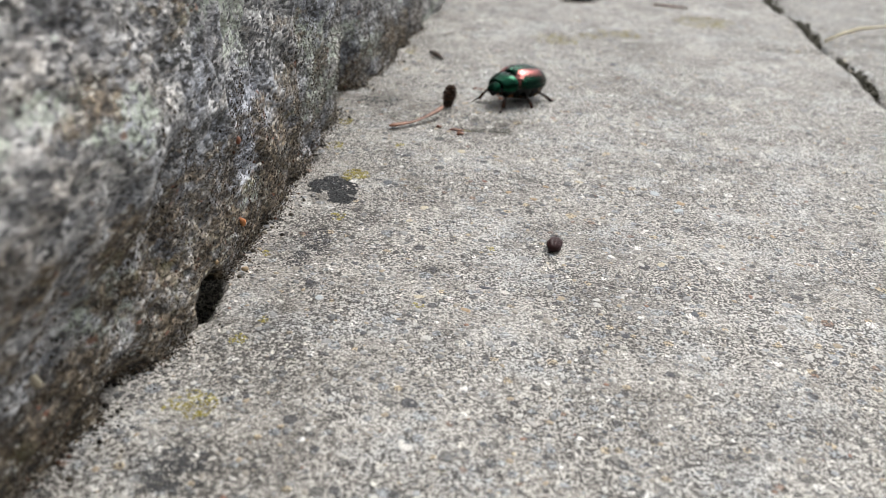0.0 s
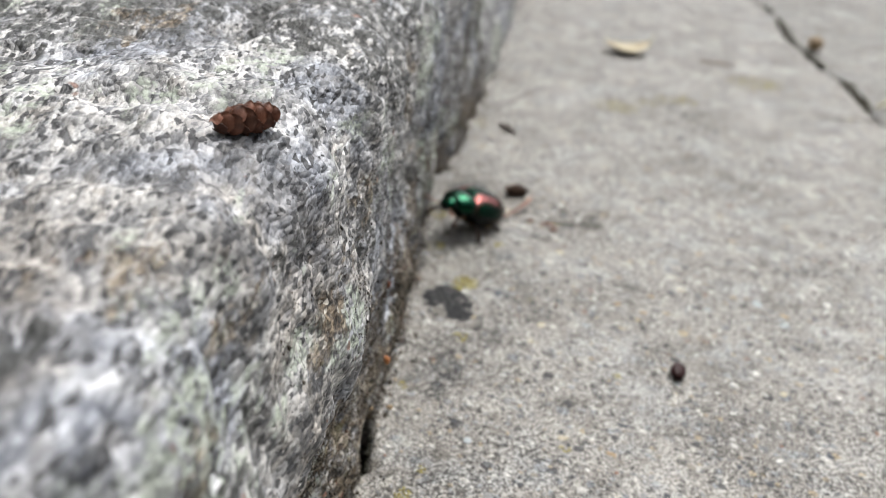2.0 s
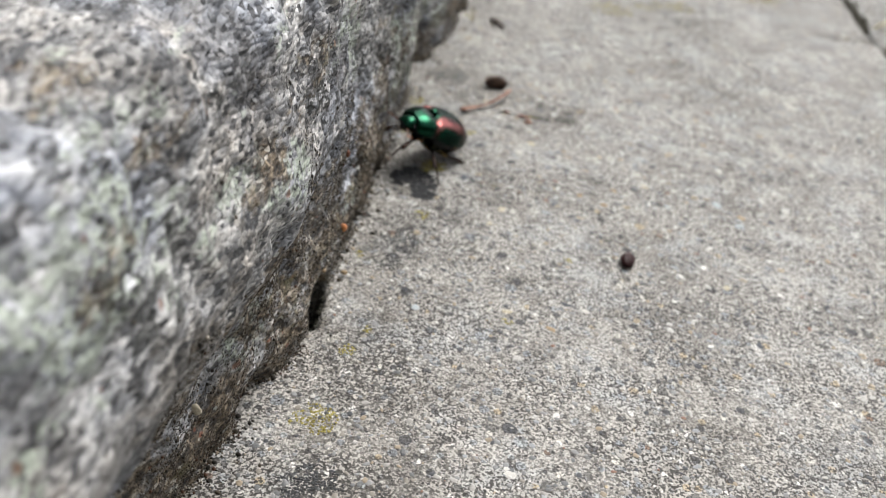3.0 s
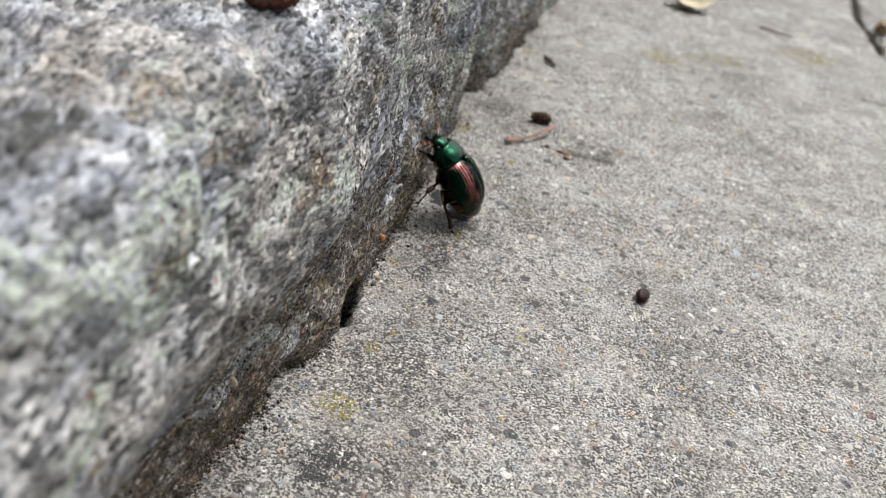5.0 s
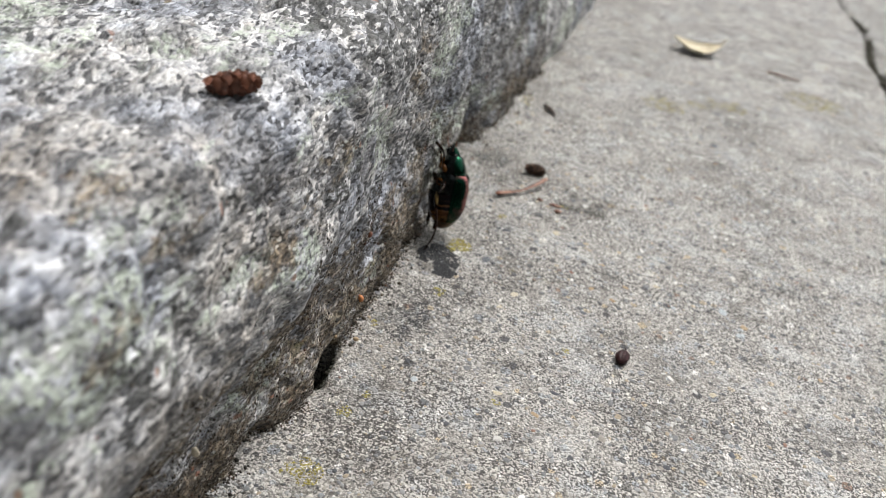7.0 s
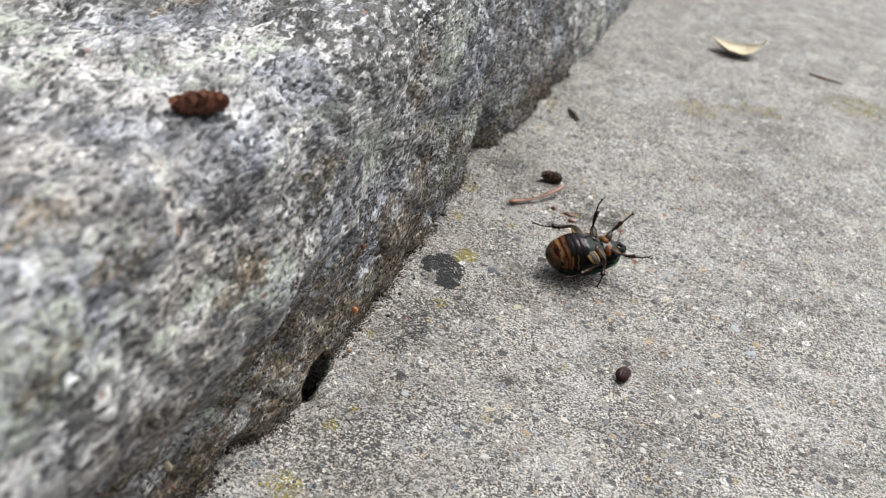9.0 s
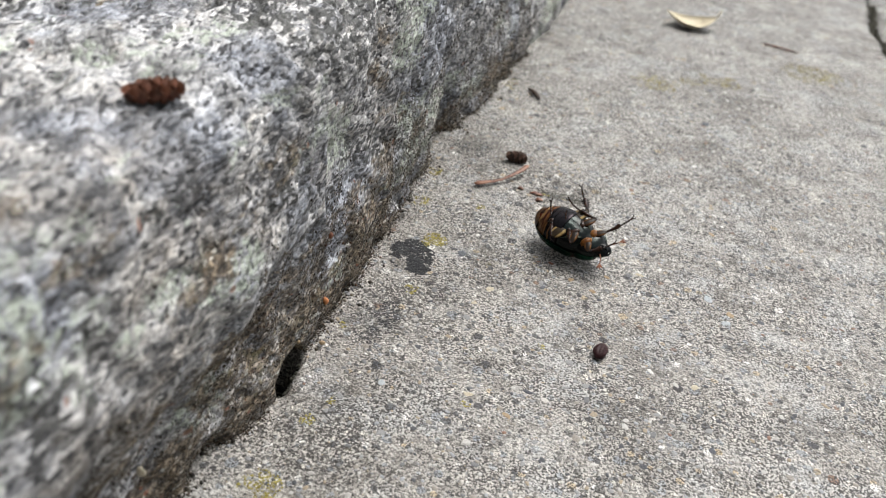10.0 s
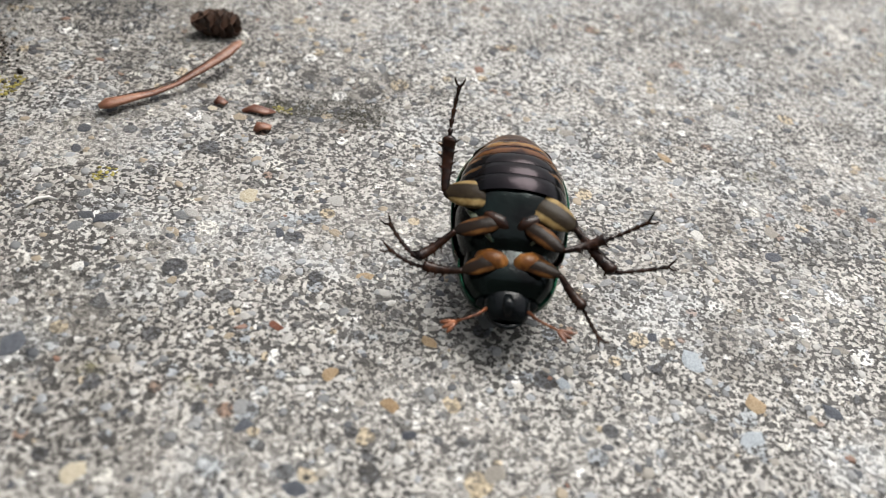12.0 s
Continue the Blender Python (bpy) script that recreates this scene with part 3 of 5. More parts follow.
TIPPED = []  # the cone that the beetle knocks over


def build_debris():
    # the small reddish cone on the kerb's top, and two on the slab
    x, y = -4.76, 9.66
    build_cone("conifer_cone", at(x, y, kerb_top(x, y) + 0.13, 4, 3, 46), 0.72, 0.27, 26, CONE_SCALE, "small reddish-brown cone with closed scales lying on the kerb", 3)
    TIPPED.append(build_cone("conifer_cone", at(-0.32, 21.70, rest(-0.32, 21.70) + 0.13, 0, 6, 8), 0.52, 0.28, 26, CONE_DARK, "short dark brown cone tipped over on the concrete", 5))
    build_cone("conifer_cone", at(14.75, 40.3, rest(14.5, 39.8) + 0.16, 0, 20, 60), 0.60, 0.52, 20, TAN_STONE, "small orange-brown cone by the slab joint", 8)
    # the dry needle
    pts = [(px - 0.10, py + 0.06, pz) for px, py, pz in [(-1.10, 19.80, 0.09), (-1.02, 19.86, 0.10), (-0.82, 20.02, 0.09), (-0.62, 20.16, 0.08), (-0.42, 20.32, 0.10), (-0.20, 20.60, 0.14), (0.02, 20.92, 0.17),
           (0.12, 21.10, 0.20), (0.15, 21.17, 0.21)]]
    needle = tagged(part("conifer_needle", tube(pts, [0.036, 0.085, 0.064, 0.046, 0.034, 0.058, 0.074, 0.060, 0.02], 10, 0.5), NEEDLE),
                    "dry reddish-brown conifer needle, slightly bent", "needle")
    part("rib", tube([(px - 0.012, py + 0.03, pz + 0.030) for px, py, pz in pts[1:-1]], [0.008] * 7, 5), CONE_DARK, needle, "dark lengthwise fold")
    # the ribbed seed
    bm = bmesh.new()
    bmesh.ops.create_uvsphere(bm, u_segments=28, v_segments=14, radius=0.5)
    for v in bm.verts:
        a = math.atan2(v.co.z, v.co.y)
        k = 1 + 0.09 * math.cos(7 * a)
        v.co = Vector((v.co.x * 0.47 * (1 - 0.12 * v.co.y), v.co.y * 0.28 * k, v.co.z * 0.21 * k))
    seed = tagged(part("seed", bm, SEED), "dark purplish ribbed seed lying on the concrete", "seed")
    seed.matrix_world = at(2.20, 14.24, rest(2.2, 14.24) + 0.085, 5, 0, 74)
    part("stalk", tube([(0.17, 0, 0), (0.24, 0.01, 0.03), (0.29, 0.04, 0.05)], [0.016, 0.012, 0.006], 6), SEED, seed)
    # the curled leaf
    nu, nv = 22, 7
    V = []
    for i in range(nu):
        u = 2 * i / (nu - 1) - 1
        half = 0.78 * (1 - abs(u) ** 2.2) + 0.03
        for j in range(nv):
            w = 2 * j / (nv - 1) - 1
            V.append((1.35 * u, half * w + 0.25 * u * u, 0.14 + 0.62 * u * u + 0.30 * w * w * (1 - u * u) + 0.03 * noise.noise((3 * u, 2 * w, 0))))
    n = len(V)
    V += [(px, py, pz - 0.035) for px, py, pz in V]
    G = grid_faces(nu, nv)
    rim = [j for j in range(nv)] + [i * nv + nv - 1 for i in range(1, nu)] + [(nu - 1) * nv + j for j in range(nv - 2, -1, -1)] + [i * nv for i in range(nu - 2, 0, -1)]
    Fc = G + [tuple(n + k for k in f[::-1]) for f in G] + [(rim[(k + 1) % len(rim)], rim[k], n + rim[k], n + rim[(k + 1) % len(rim)]) for k in range(len(rim))]
    leaf = tagged(raw("leaf", V, Fc, DRY_LEAF), "pale tan dry leaf curled up at both ends", "leaf")
    leaf.matrix_world = at(5.40, 36.5, rest(5.4, 36.4) - 0.06, 0, 0, 8) @ Matrix.Diagonal((0.78, 0.78, 0.78, 1))
    part("stalk", tube([(1.32, 0.25, 0.80), (1.45, 0.3, 1.0), (1.5, 0.42, 1.15)], [0.035, 0.03, 0.02], 6), DRY_LEAF, leaf)
    # a straw over the joint, a thin twig, two dark scraps
    fibre = part("fibre", tube([(-1.45, 18.30, rest(-1.45, 18.30) + 0.015), (-1.42, 18.36, rest(-1.42, 18.36) + 0.03), (-1.37, 18.41, rest(-1.37, 18.41) + 0.04), (-1.28, 18.46, rest(-1.28, 18.46) + 0.03),
                                (-1.20, 18.45, rest(-1.20, 18.45) + 0.012)], [0.010, 0.014, 0.016, 0.014, 0.008], 6), WHITE_STONE)
    tagged(fibre, "thin curled white plant fibre on the concrete", "fibre")
    part("straw", tube([(13.7, 31.5, 0.10), (14.6, 32.4, 0.18), (15.6, 33.3, 0.22), (17.4, 34.5, 0.16)], [0.05, 0.06, 0.06, 0.03], 7), STRAW)
    tagged(bpy.data.objects["straw"], "pale dry straw lying across the slab joint", "straw")
    part("twig", tube([(8.4, 36.1, 0.05), (9.0, 35.9, 0.07), (9.7, 35.8, 0.05)], [0.035, 0.04, 0.02], 6), NEEDLE)
    tagged(bpy.data.objects["twig"], "thin pinkish-brown twig on the slab", "twig")
    part("husk", tube([(-0.42, 26.75, 0.06), (-0.22, 26.45, 0.10), (-0.02, 26.10, 0.06)], [0.05, 0.10, 0.04], 7, 0.6), CONE_DARK)
    tagged(bpy.data.objects["husk"], "dark brown shrivelled husk on the slab", "husk")
    # scraps of bark by the dent
    for k, (bx, by, bl, rz) in enumerate(((0.40, 20.22, 0.36, 5), (0.50, 19.85, 0.20, 40), (-0.02, 20.28, 0.14, 20))):
        bm = tube([(-bl / 2, 0, 0), (-bl / 6, 0.02, 0.03), (bl / 5, -0.02, 0.02), (bl / 2, 0.01, 0)], [0.03, 0.075, 0.07, 0.02], 7, 0.35)
        ob = tagged(part("bark_scrap", bm, NEEDLE), "reddish-brown scrap of bark on the concrete", "bark scrap", "bark scraps")
        ob.matrix_world = at(bx, by, rest(bx, by) + 0.02, 0, 0, rz)
    # the clay grain caught at the kerb's foot and its neighbours
    rng = random.Random(11)
    for gx, gy, gz, r, mat, what in ((-3.10, 13.1, 0.72, 0.085, ORANGE_CLAY, "orange clay crumb stuck to the kerb"), (-3.10, 12.62, 0.10, 0.06, TAN_STONE, "tan grain at the foot of the kerb"),
                                     (-3.42, 12.0, 0.55, 0.05, TAN_STONE, "tan grain at the foot of the kerb"), (-3.30, 13.3, 2.1, 0.07, RED_STONE, "reddish crumb stuck to the kerb"),
                                     (-3.9, 8.0, 1.15, 0.09, CREAM_STONE, "cream grain caught on the kerb")):
        v, f = dome_data(rng, 8, 0.7)
        fx = face_x(gy, gz) + 0.02 if gz > 0.3 else gx
        ob = tagged(raw("grain", [(p[0] * r, p[1] * r * 0.8, p[2] * r) for p in v], f, mat), what, "grain", "grains by the kerb")
        ob.matrix_world = at(fx, gy, gz, 20, 75 if gz > 0.3 else 5, 15)


def build_lichens():
    rng = random.Random(21)
    lichen("lichen", [(-2.10, 16.25, 0.52, 0.62), (-1.85, 15.85, 0.35, 0.3)], DARK_LICHEN, "dark slate-grey lichen crust on the concrete by the kerb", rng, (0.010, 0.030), 900)
    lichen("lichen", [(-1.18, 16.36, 0.22, 0.24), (-2.12, 13.9, 0.26, 0.6), (-2.35, 13.3, 0.3, 0.3), (-2.92, 7.95, 0.45, 0.42), (-2.92, 7.95, 0.40, 0.36), (-1.29, 22.0, 0.3, 0.5), (-1.9, 21.9, 0.3, 0.4)],
           DARK_LICHEN, "thin dark lichen crusts on the concrete", rng, (0.009, 0.024), 260)
    lichen("lichen", [(-1.72, 16.98, 0.30, 0.34)], GOLD_LICHEN, "yellow-green lichen crust on the concrete", rng, (0.010, 0.030), 430)
    lichen("lichen", [(-1.86, 15.05, 0.14, 0.22), (-2.92, 13.36, 0.10, 0.12), (-3.08, 9.18, 0.36, 0.32), (-2.8, 10.75, 0.14, 0.16), (-2.55, 11.3, 0.10, 0.14), (-0.2, 11.95, 0.16, 0.1),
                      (-1.02, 26.97, 0.25, 0.5), (-2.35, 18.6, 0.22, 0.3), (-2.3, 20.3, 0.18, 0.3), (0.65, 20.35, 0.14, 0.12), (-0.9, 18.9, 0.12, 0.12), (1.05, 14.1, 0.10, 0.09)],
           GOLD_LICHEN, "small yellow-green lichen specks on the concrete", rng, (0.009, 0.027), 190)
    lichen("lichen", [(3.77, 29.6, 0.9, 0.7), (6.1, 30.9, 0.8, 0.7), (9.9, 33.6, 1.2, 1.0), (5.0, 30.3, 0.4, 0.3)], GOLD_LICHEN, "faint yellow-green lichen on the concrete", rng, (0.015, 0.045), 45)
    lichen("moss", [(1.05, 20.42, 0.72, 0.30), (1.5, 20.2, 0.34, 0.2), (0.65, 20.5, 0.3, 0.2)], MOSS_AND_LINING, "thin dull moss in a shallow dent of the concrete", rng, (0.006, 0.018), 330, "moss")
    # moss in the slab joint
    places = []
    for _ in range(2600):
        y = rng.uniform(22, 50)
        if noise.noise((y * 0.5, 7.0, 0)) < -0.12:
            continue
        x = joint_x(y) + rng.gauss(0, 0.16)
        places.append(lay(x, y, -0.28 + rng.uniform(-0.2, 0.12), rng.uniform(0.05, 0.13), rng, 0.6, 1.3))
    tagged(joined("moss", places, DOMES, MOSS_AND_LINING), "dark moss and dirt in the joint between the slabs", "moss", kind="stuff")


def build_crumbs():
    """Sand and soil crumbs that stick to the kerb's lower face and lie along its foot."""
    rng = random.Random(31)
    places, hole_lining = [], []
    while len(places) < 60000:
        y = 3.0 + 27.0 * rng.random() ** 1.25
        z = 4.8 * rng.random() ** 1.3
        n = lump(y, z, 0, 0.42, 3, 8.0)
        if abs(y - 11.62) < 0.60 and z < 0.54:
            continue
        if z > 1.3 + 2.3 * (n + 0.55) and rng.random() < 0.95:
            continue
        if rng.random() < 0.35 + 0.6 * (noise.noise((y * 1.3, z * 1.3, 1.0))):
            continue
        x = face_x(y, z)
        r = rng.uniform(0.005, 0.013) if rng.random() < 0.975 else rng.uniform(0.014, 0.036)
        places.append(Matrix.LocRotScale((x + 0.004, y, z), Euler((rng.uniform(-0.5, 0.5), 1.5 + rng.uniform(-0.4, 0.4), rng.uniform(-0.3, 0.3))), (r, r, r)))
    for n in range(5200):
        y = rng.uniform(3.0, 30.0)
        x = face_x(y, 0.05) + abs(rng.gauss(0.0, 0.07 if n % 4 else 0.26))
        if abs(y - 11.40) < 0.7 and x < -3.3:
            continue
        r = rng.uniform(0.007, 0.022) if rng.random() < 0.95 else rng.uniform(0.02, 0.05)
        places.append(lay(x, y, rest(x, y) + r * 0.2, r, rng, 0.5, 1.2))
    # dark crumbs, in the moss's colour, that blacken the inside of the hole
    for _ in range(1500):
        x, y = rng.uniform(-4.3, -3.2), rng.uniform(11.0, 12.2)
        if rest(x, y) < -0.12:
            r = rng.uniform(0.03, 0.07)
            hole_lining.append(lay(x, y, rest(x, y) + r * 0.2, r, rng, 0.8, 1.0))
    tagged(joined("soil", hole_lining, DOMES, MOSS_AND_LINING), "dark crumbs lining the hole under the kerb", "soil", kind="stuff")
    tagged(joined("soil_crumbs", places, SMALL_DOMES, CRUMBS), "brown sandy soil crumbs clinging to the foot of the kerb", "soil", kind="stuff")


def build_pebbles():
    """Stones of the concrete that stand proud of it."""
    slab = bpy.data.objects["pavement"]
    rng = random.Random(41)
    meshes = {}

    def mesh_for(mat, k):
        if (mat, k) not in meshes:
            v, f = CHIPS[k]
            me = bpy.data.meshes.new("pebble")
            me.from_pydata([tuple(c * CM for c in p) for p in v], [], f)
            me.polygons.foreach_set("use_smooth", [False] * len(me.polygons))
            me.materials.append(mat)
            meshes[(mat, k)] = me
        return meshes[(mat, k)]

    def put(x, y, r, mat, flat=1.0, tall=0.0):
        ob = new("pebble", mesh_for(mat, rng.randrange(len(CHIPS))))
        ob.parent = slab
        ob.matrix_basis = Matrix.LocRotScale((x * CM, y * CM, (rest(x, y) - 0.10 * r + tall) * CM), Euler((rng.uniform(-0.1, 0.1), rng.uniform(-0.1, 0.1), rng.uniform(0, 6.28))), (r, r, r * flat))

    known = ((WHITE_STONE, 3.07, 17.52, 0.10), (CREAM_STONE, -0.50, 15.02, 0.11), (CREAM_STONE, -0.18, 12.25, 0.13), (TAN_STONE, 0.54, 11.94, 0.13), (TAN_STONE, 4.92, 20.00, 0.12),
             (SLATE_STONE, 5.76, 18.47, 0.12), (WHITE_STONE, 5.04, 18.71, 0.12), (BLUE_STONE, 4.62, 16.99, 0.15), (BLUE_STONE, 4.90, 16.23, 0.14), (SLATE_STONE, -0.69, 18.29, 0.13),
             (CREAM_STONE, 0.54, 18.75, 0.15), (SLATE_STONE, 0.88, 18.27, 0.09), (TAN_STONE, 1.69, 17.78, 0.09), (WHITE_STONE, -0.79, 17.62, 0.09), (RED_STONE, 0.98, 17.10, 0.08),
             (TAN_STONE, 2.30, 17.03, 0.10), (TAN_STONE, 1.98, 16.37, 0.11), (BLUE_STONE, 3.46, 16.68, 0.08), (SLATE_STONE, 4.28, 17.26, 0.08), (SLATE_STONE, 0.88, 16.08, 0.10),
             (CREAM_STONE, 3.02, 17.44, 0.13), (WHITE_STONE, 3.54, 17.81, 0.11), (SLATE_STONE, 7.06, 19.37, 0.10), (CREAM_STONE, 2.03, 13.66, 0.06), (SLATE_STONE, 2.02, 13.2, 0.08),
             (BLUE_STONE, -1.79, 12.06, 0.12), (SLATE_STONE, 0.90, 12.66, 0.10), (SLATE_STONE, 2.15, 16.08, 0.09), (WHITE_STONE, 3.24, 14.05, 0.09), (CREAM_STONE, 4.08, 13.84, 0.10),
             (WHITE_STONE, 1.19, 12.56, 0.09), (SLATE_STONE, 5.34, 26.9, 0.20), (SLATE_STONE, 5.69, 29.87, 0.14), (SLATE_STONE, 4.21, 28.5, 0.12), (WHITE_STONE, 0.5, 9.9, 0.10),
             (WHITE_STONE, -0.2, 8.6, 0.11), (SLATE_STONE, 0.87, 20.89, 0.09), (SLATE_STONE, 0.19, 20.84, 0.08), (CREAM_STONE, -0.10, 20.17, 0.07), (SLATE_STONE, 5.38, 20.73, 0.09),
             (WHITE_STONE, 6.17, 17.20, 0.09), (TAN_STONE, 6.6, 15.3, 0.11), (SLATE_STONE, 4.3, 12.2, 0.10), (RED_STONE, 4.79, 8.00, 0.07), (WHITE_STONE, -0.30, 8.70, 0.07), (SLATE_STONE, 2.81, 8.55, 0.07), (SLATE_STONE, 6.19, 11.09, 0.10), (WHITE_STONE, 1.64, 8.30, 0.06),
             (SLATE_STONE, -0.99, 16.72, 0.14), (CREAM_STONE, -0.24, 15.58, 0.12), (TAN_STONE, 1.50, 16.63, 0.10),
             (SLATE_STONE, 1.35, 15.58, 0.10), (TAN_STONE, 5.07, 16.56, 0.15), (SLATE_STONE, 5.77, 16.58, 0.10))
    for mat, x, y, r in known:
        put(x, y, r, mat, 0.42 if mat is not SLATE_STONE else 0.5)
    for _ in range(255):
        put(rng.uniform(-2.6, 7.6), rng.uniform(10.5, 22.0), rng.choice((0.05, 0.06, 0.065, 0.075, 0.09, 0.11)), PEBBLES, 0.45)
    places = []
    for _ in range(13000):
        y = 7.0 + 22.0 * rng.random() ** 1.2
        x = rng.uniform(face_x(y, 0.0), 10.5)
        r = 0.018 + 0.055 * rng.random() ** 2.6
        places.append(lay(x, y, rest(x, y) - 0.10 * r, r, rng, 0.12, 0.5))
    tagged(joined("fine_gravel", places, CHIPS, PEBBLES, slab), "small coloured stones set in the concrete", kind="stuff")


_rng = random.Random(1)
DOMES = [dome_data(_rng, 7) for _ in range(9)]
CHIPS = [dome_data(_rng, 5 + k % 3, 0.40, 0.36) for k in range(14)]
SMALL_DOMES = [dome_data(_rng, 4, 0.75) for _ in range(6)]


# ---- the beetle ----
def shell_material(name, stops, scale, rough, metal=0.0, coat=0.0, gloss=0.5):
    m = Mat(name, rough, metal)
    v = m.coord()
    a = m.noise(v, scale, 3, 0.6)
    f = m.math("ADD", m.noise(v, 4200, 2, 0.5), m.math("MULTIPLY", m.noise(v, 1100, 3, 0.6), 1.6))
    col = m.ramp(a, stops)
    more = {"Coat Weight": coat, "Coat Roughness": 0.10, "Specular IOR Level": gloss}
    for k, val in more.items():
        m.b.inputs[k].default_value = val
    return m.done(col, None, m.bump(f, 0.45, 0.00006))


GREEN = shell_material("green_metallic_shell", [(0.35, (0.0015, 0.018, 0.010)), (0.65, (0.007, 0.062, 0.032))], 300, 0.18, 1.0, 0.1)
BLACK = shell_material("black_shell", [(0.4, (0.003, 0.004, 0.005)), (0.7, (0.008, 0.011, 0.011))], 300, 0.15, 0.0, 0.0, 0.16)
BELLY = shell_material("dark_green_belly", [(0.4, (0.002, 0.003, 0.003)), (0.7, (0.008, 0.016, 0.014))], 300, 0.09, 0.6, 0.0, 0.4)
ORANGE = shell_material("orange_brown_shell", [(0.4, (0.11, 0.040, 0.010)), (0.7, (0.36, 0.155, 0.040))], 700, 0.30, 0.0, 0.0, 0.15)
TAIL = shell_material("tan_brown_tail", [(0.4, (0.035, 0.017, 0.008)), (0.7, (0.11, 0.055, 0.023))], 500, 0.30, 0.0, 0.0, 0.25)
PALE_PLATE = shell_material("pale_green_plate", [(0.4, (0.012, 0.026, 0.020)), (0.7, (0.12, 0.13, 0.075))], 500, 0.2, 0.0, 0.2, 0.4)
ANTENNA = shell_material("orange_brown_antenna", [(0.4, (0.12, 0.035, 0.012)), (0.7, (0.34, 0.12, 0.045))], 600, 0.4, 0.0, 0.0, 0.4)
BROWN_LEG = shell_material("dark_brown_leg", [(0.4, (0.008, 0.004, 0.003)), (0.7, (0.040, 0.015, 0.007))], 600, 0.25, 0.0, 0.0, 0.2)


def wing_material(name):
    """Dark green metal with copper-pink sky sheen painted per wing case; beetle's own axes."""
    m = Mat(name, 0.15, 1.0)
    v = m.coord()
    x, y, z = m.node("ShaderNodeSeparateXYZ", {0: v}).outputs
    wob = m.math("MULTIPLY", m.math("SUBTRACT", m.noise(v, 260, 4, 0.65), 0.5), 0.34)
    side = m.math("ADD", m.math("MULTIPLY", m.math("ABSOLUTE", y), 100.0), wob)
    # the flank's copper and its reflected sky, both put into the colour
    sheen_field = m.ramp(side, [(0.17, 0.0), (0.25, 1.0), (0.39, 1.0), (0.48, 0.0)])
    along = m.ramp(m.math("MULTIPLY_ADD", x, 100.0, 1.0), [(0.22, 0.0), (0.55, 0.6), (1.15, 1.0)])
    base = m.ramp(m.noise(v, 200, 3, 0.6), [(0.35, (0.002, 0.010, 0.007)), (0.65, (0.005, 0.032, 0.018))])
    pink_sheen = m.ramp(m.noise(v, 330, 3, 0.6), [(0.34, (0.06, 0.028, 0.028)), (0.58, (0.46, 0.175, 0.165))])
    col = m.mix(m.math("MULTIPLY", sheen_field, along), base, pink_sheen)
    f = m.math("ADD", m.noise(v, 4200, 2, 0.5), m.math("MULTIPLY", m.noise(v, 1100, 3, 0.6), 1.6))
    return m.done(col, None, m.bump(f, 0.45, 0.00006))


def thigh_material(name, wide, long, dull, bright):
    """Cream with a dark lengthwise stripe and dark knee; the leg's own axes."""
    m = Mat(name, 0.22)
    m.b.inputs["Specular IOR Level"].default_value = 0.07
    v = m.coord()
    x, y, z = m.node("ShaderNodeSeparateXYZ", {0: v}).outputs
    wob = m.math("MULTIPLY", m.math("SUBTRACT", m.noise(v, 700, 3, 0.6), 0.5), 0.3)
    across = m.math("ADD", m.math("MULTIPLY", m.math("ABSOLUTE", y), 100.0 / wide), wob)
    stripe = m.ramp(across, [(0.46, 1.0), (0.60, 0.0), (0.82, 0.0), (0.93, 0.9)])
    knee = m.ramp(m.math("ADD", m.math("MULTIPLY", x, 100.0 / long), wob), [(0.12, 0.7), (0.28, 0.0), (0.82, 0.0), (0.95, 1.0)])
    pale = m.ramp(m.noise(v, 600, 3, 0.6), [(0.4, dull), (0.7, bright)])
    col = m.mix(m.math("MAXIMUM", m.math("MULTIPLY", stripe, 0.95), knee), pale, (0.009, 0.006, 0.004))
    return m.done(col, None, m.bump(m.noise(v, 3000, 2, 0.5), 0.4, 0.00005))


ELYTRA = wing_material("bronze_green_shell")
THIGH = thigh_material("cream_striped_thigh", 0.150, 0.50, (0.20, 0.130, 0.050), (0.44, 0.33, 0.15))
THIGH_B = thigh_material("brown_striped_thigh", 0.092, 0.40, (0.035, 0.014, 0.005), (0.15, 0.066, 0.020))


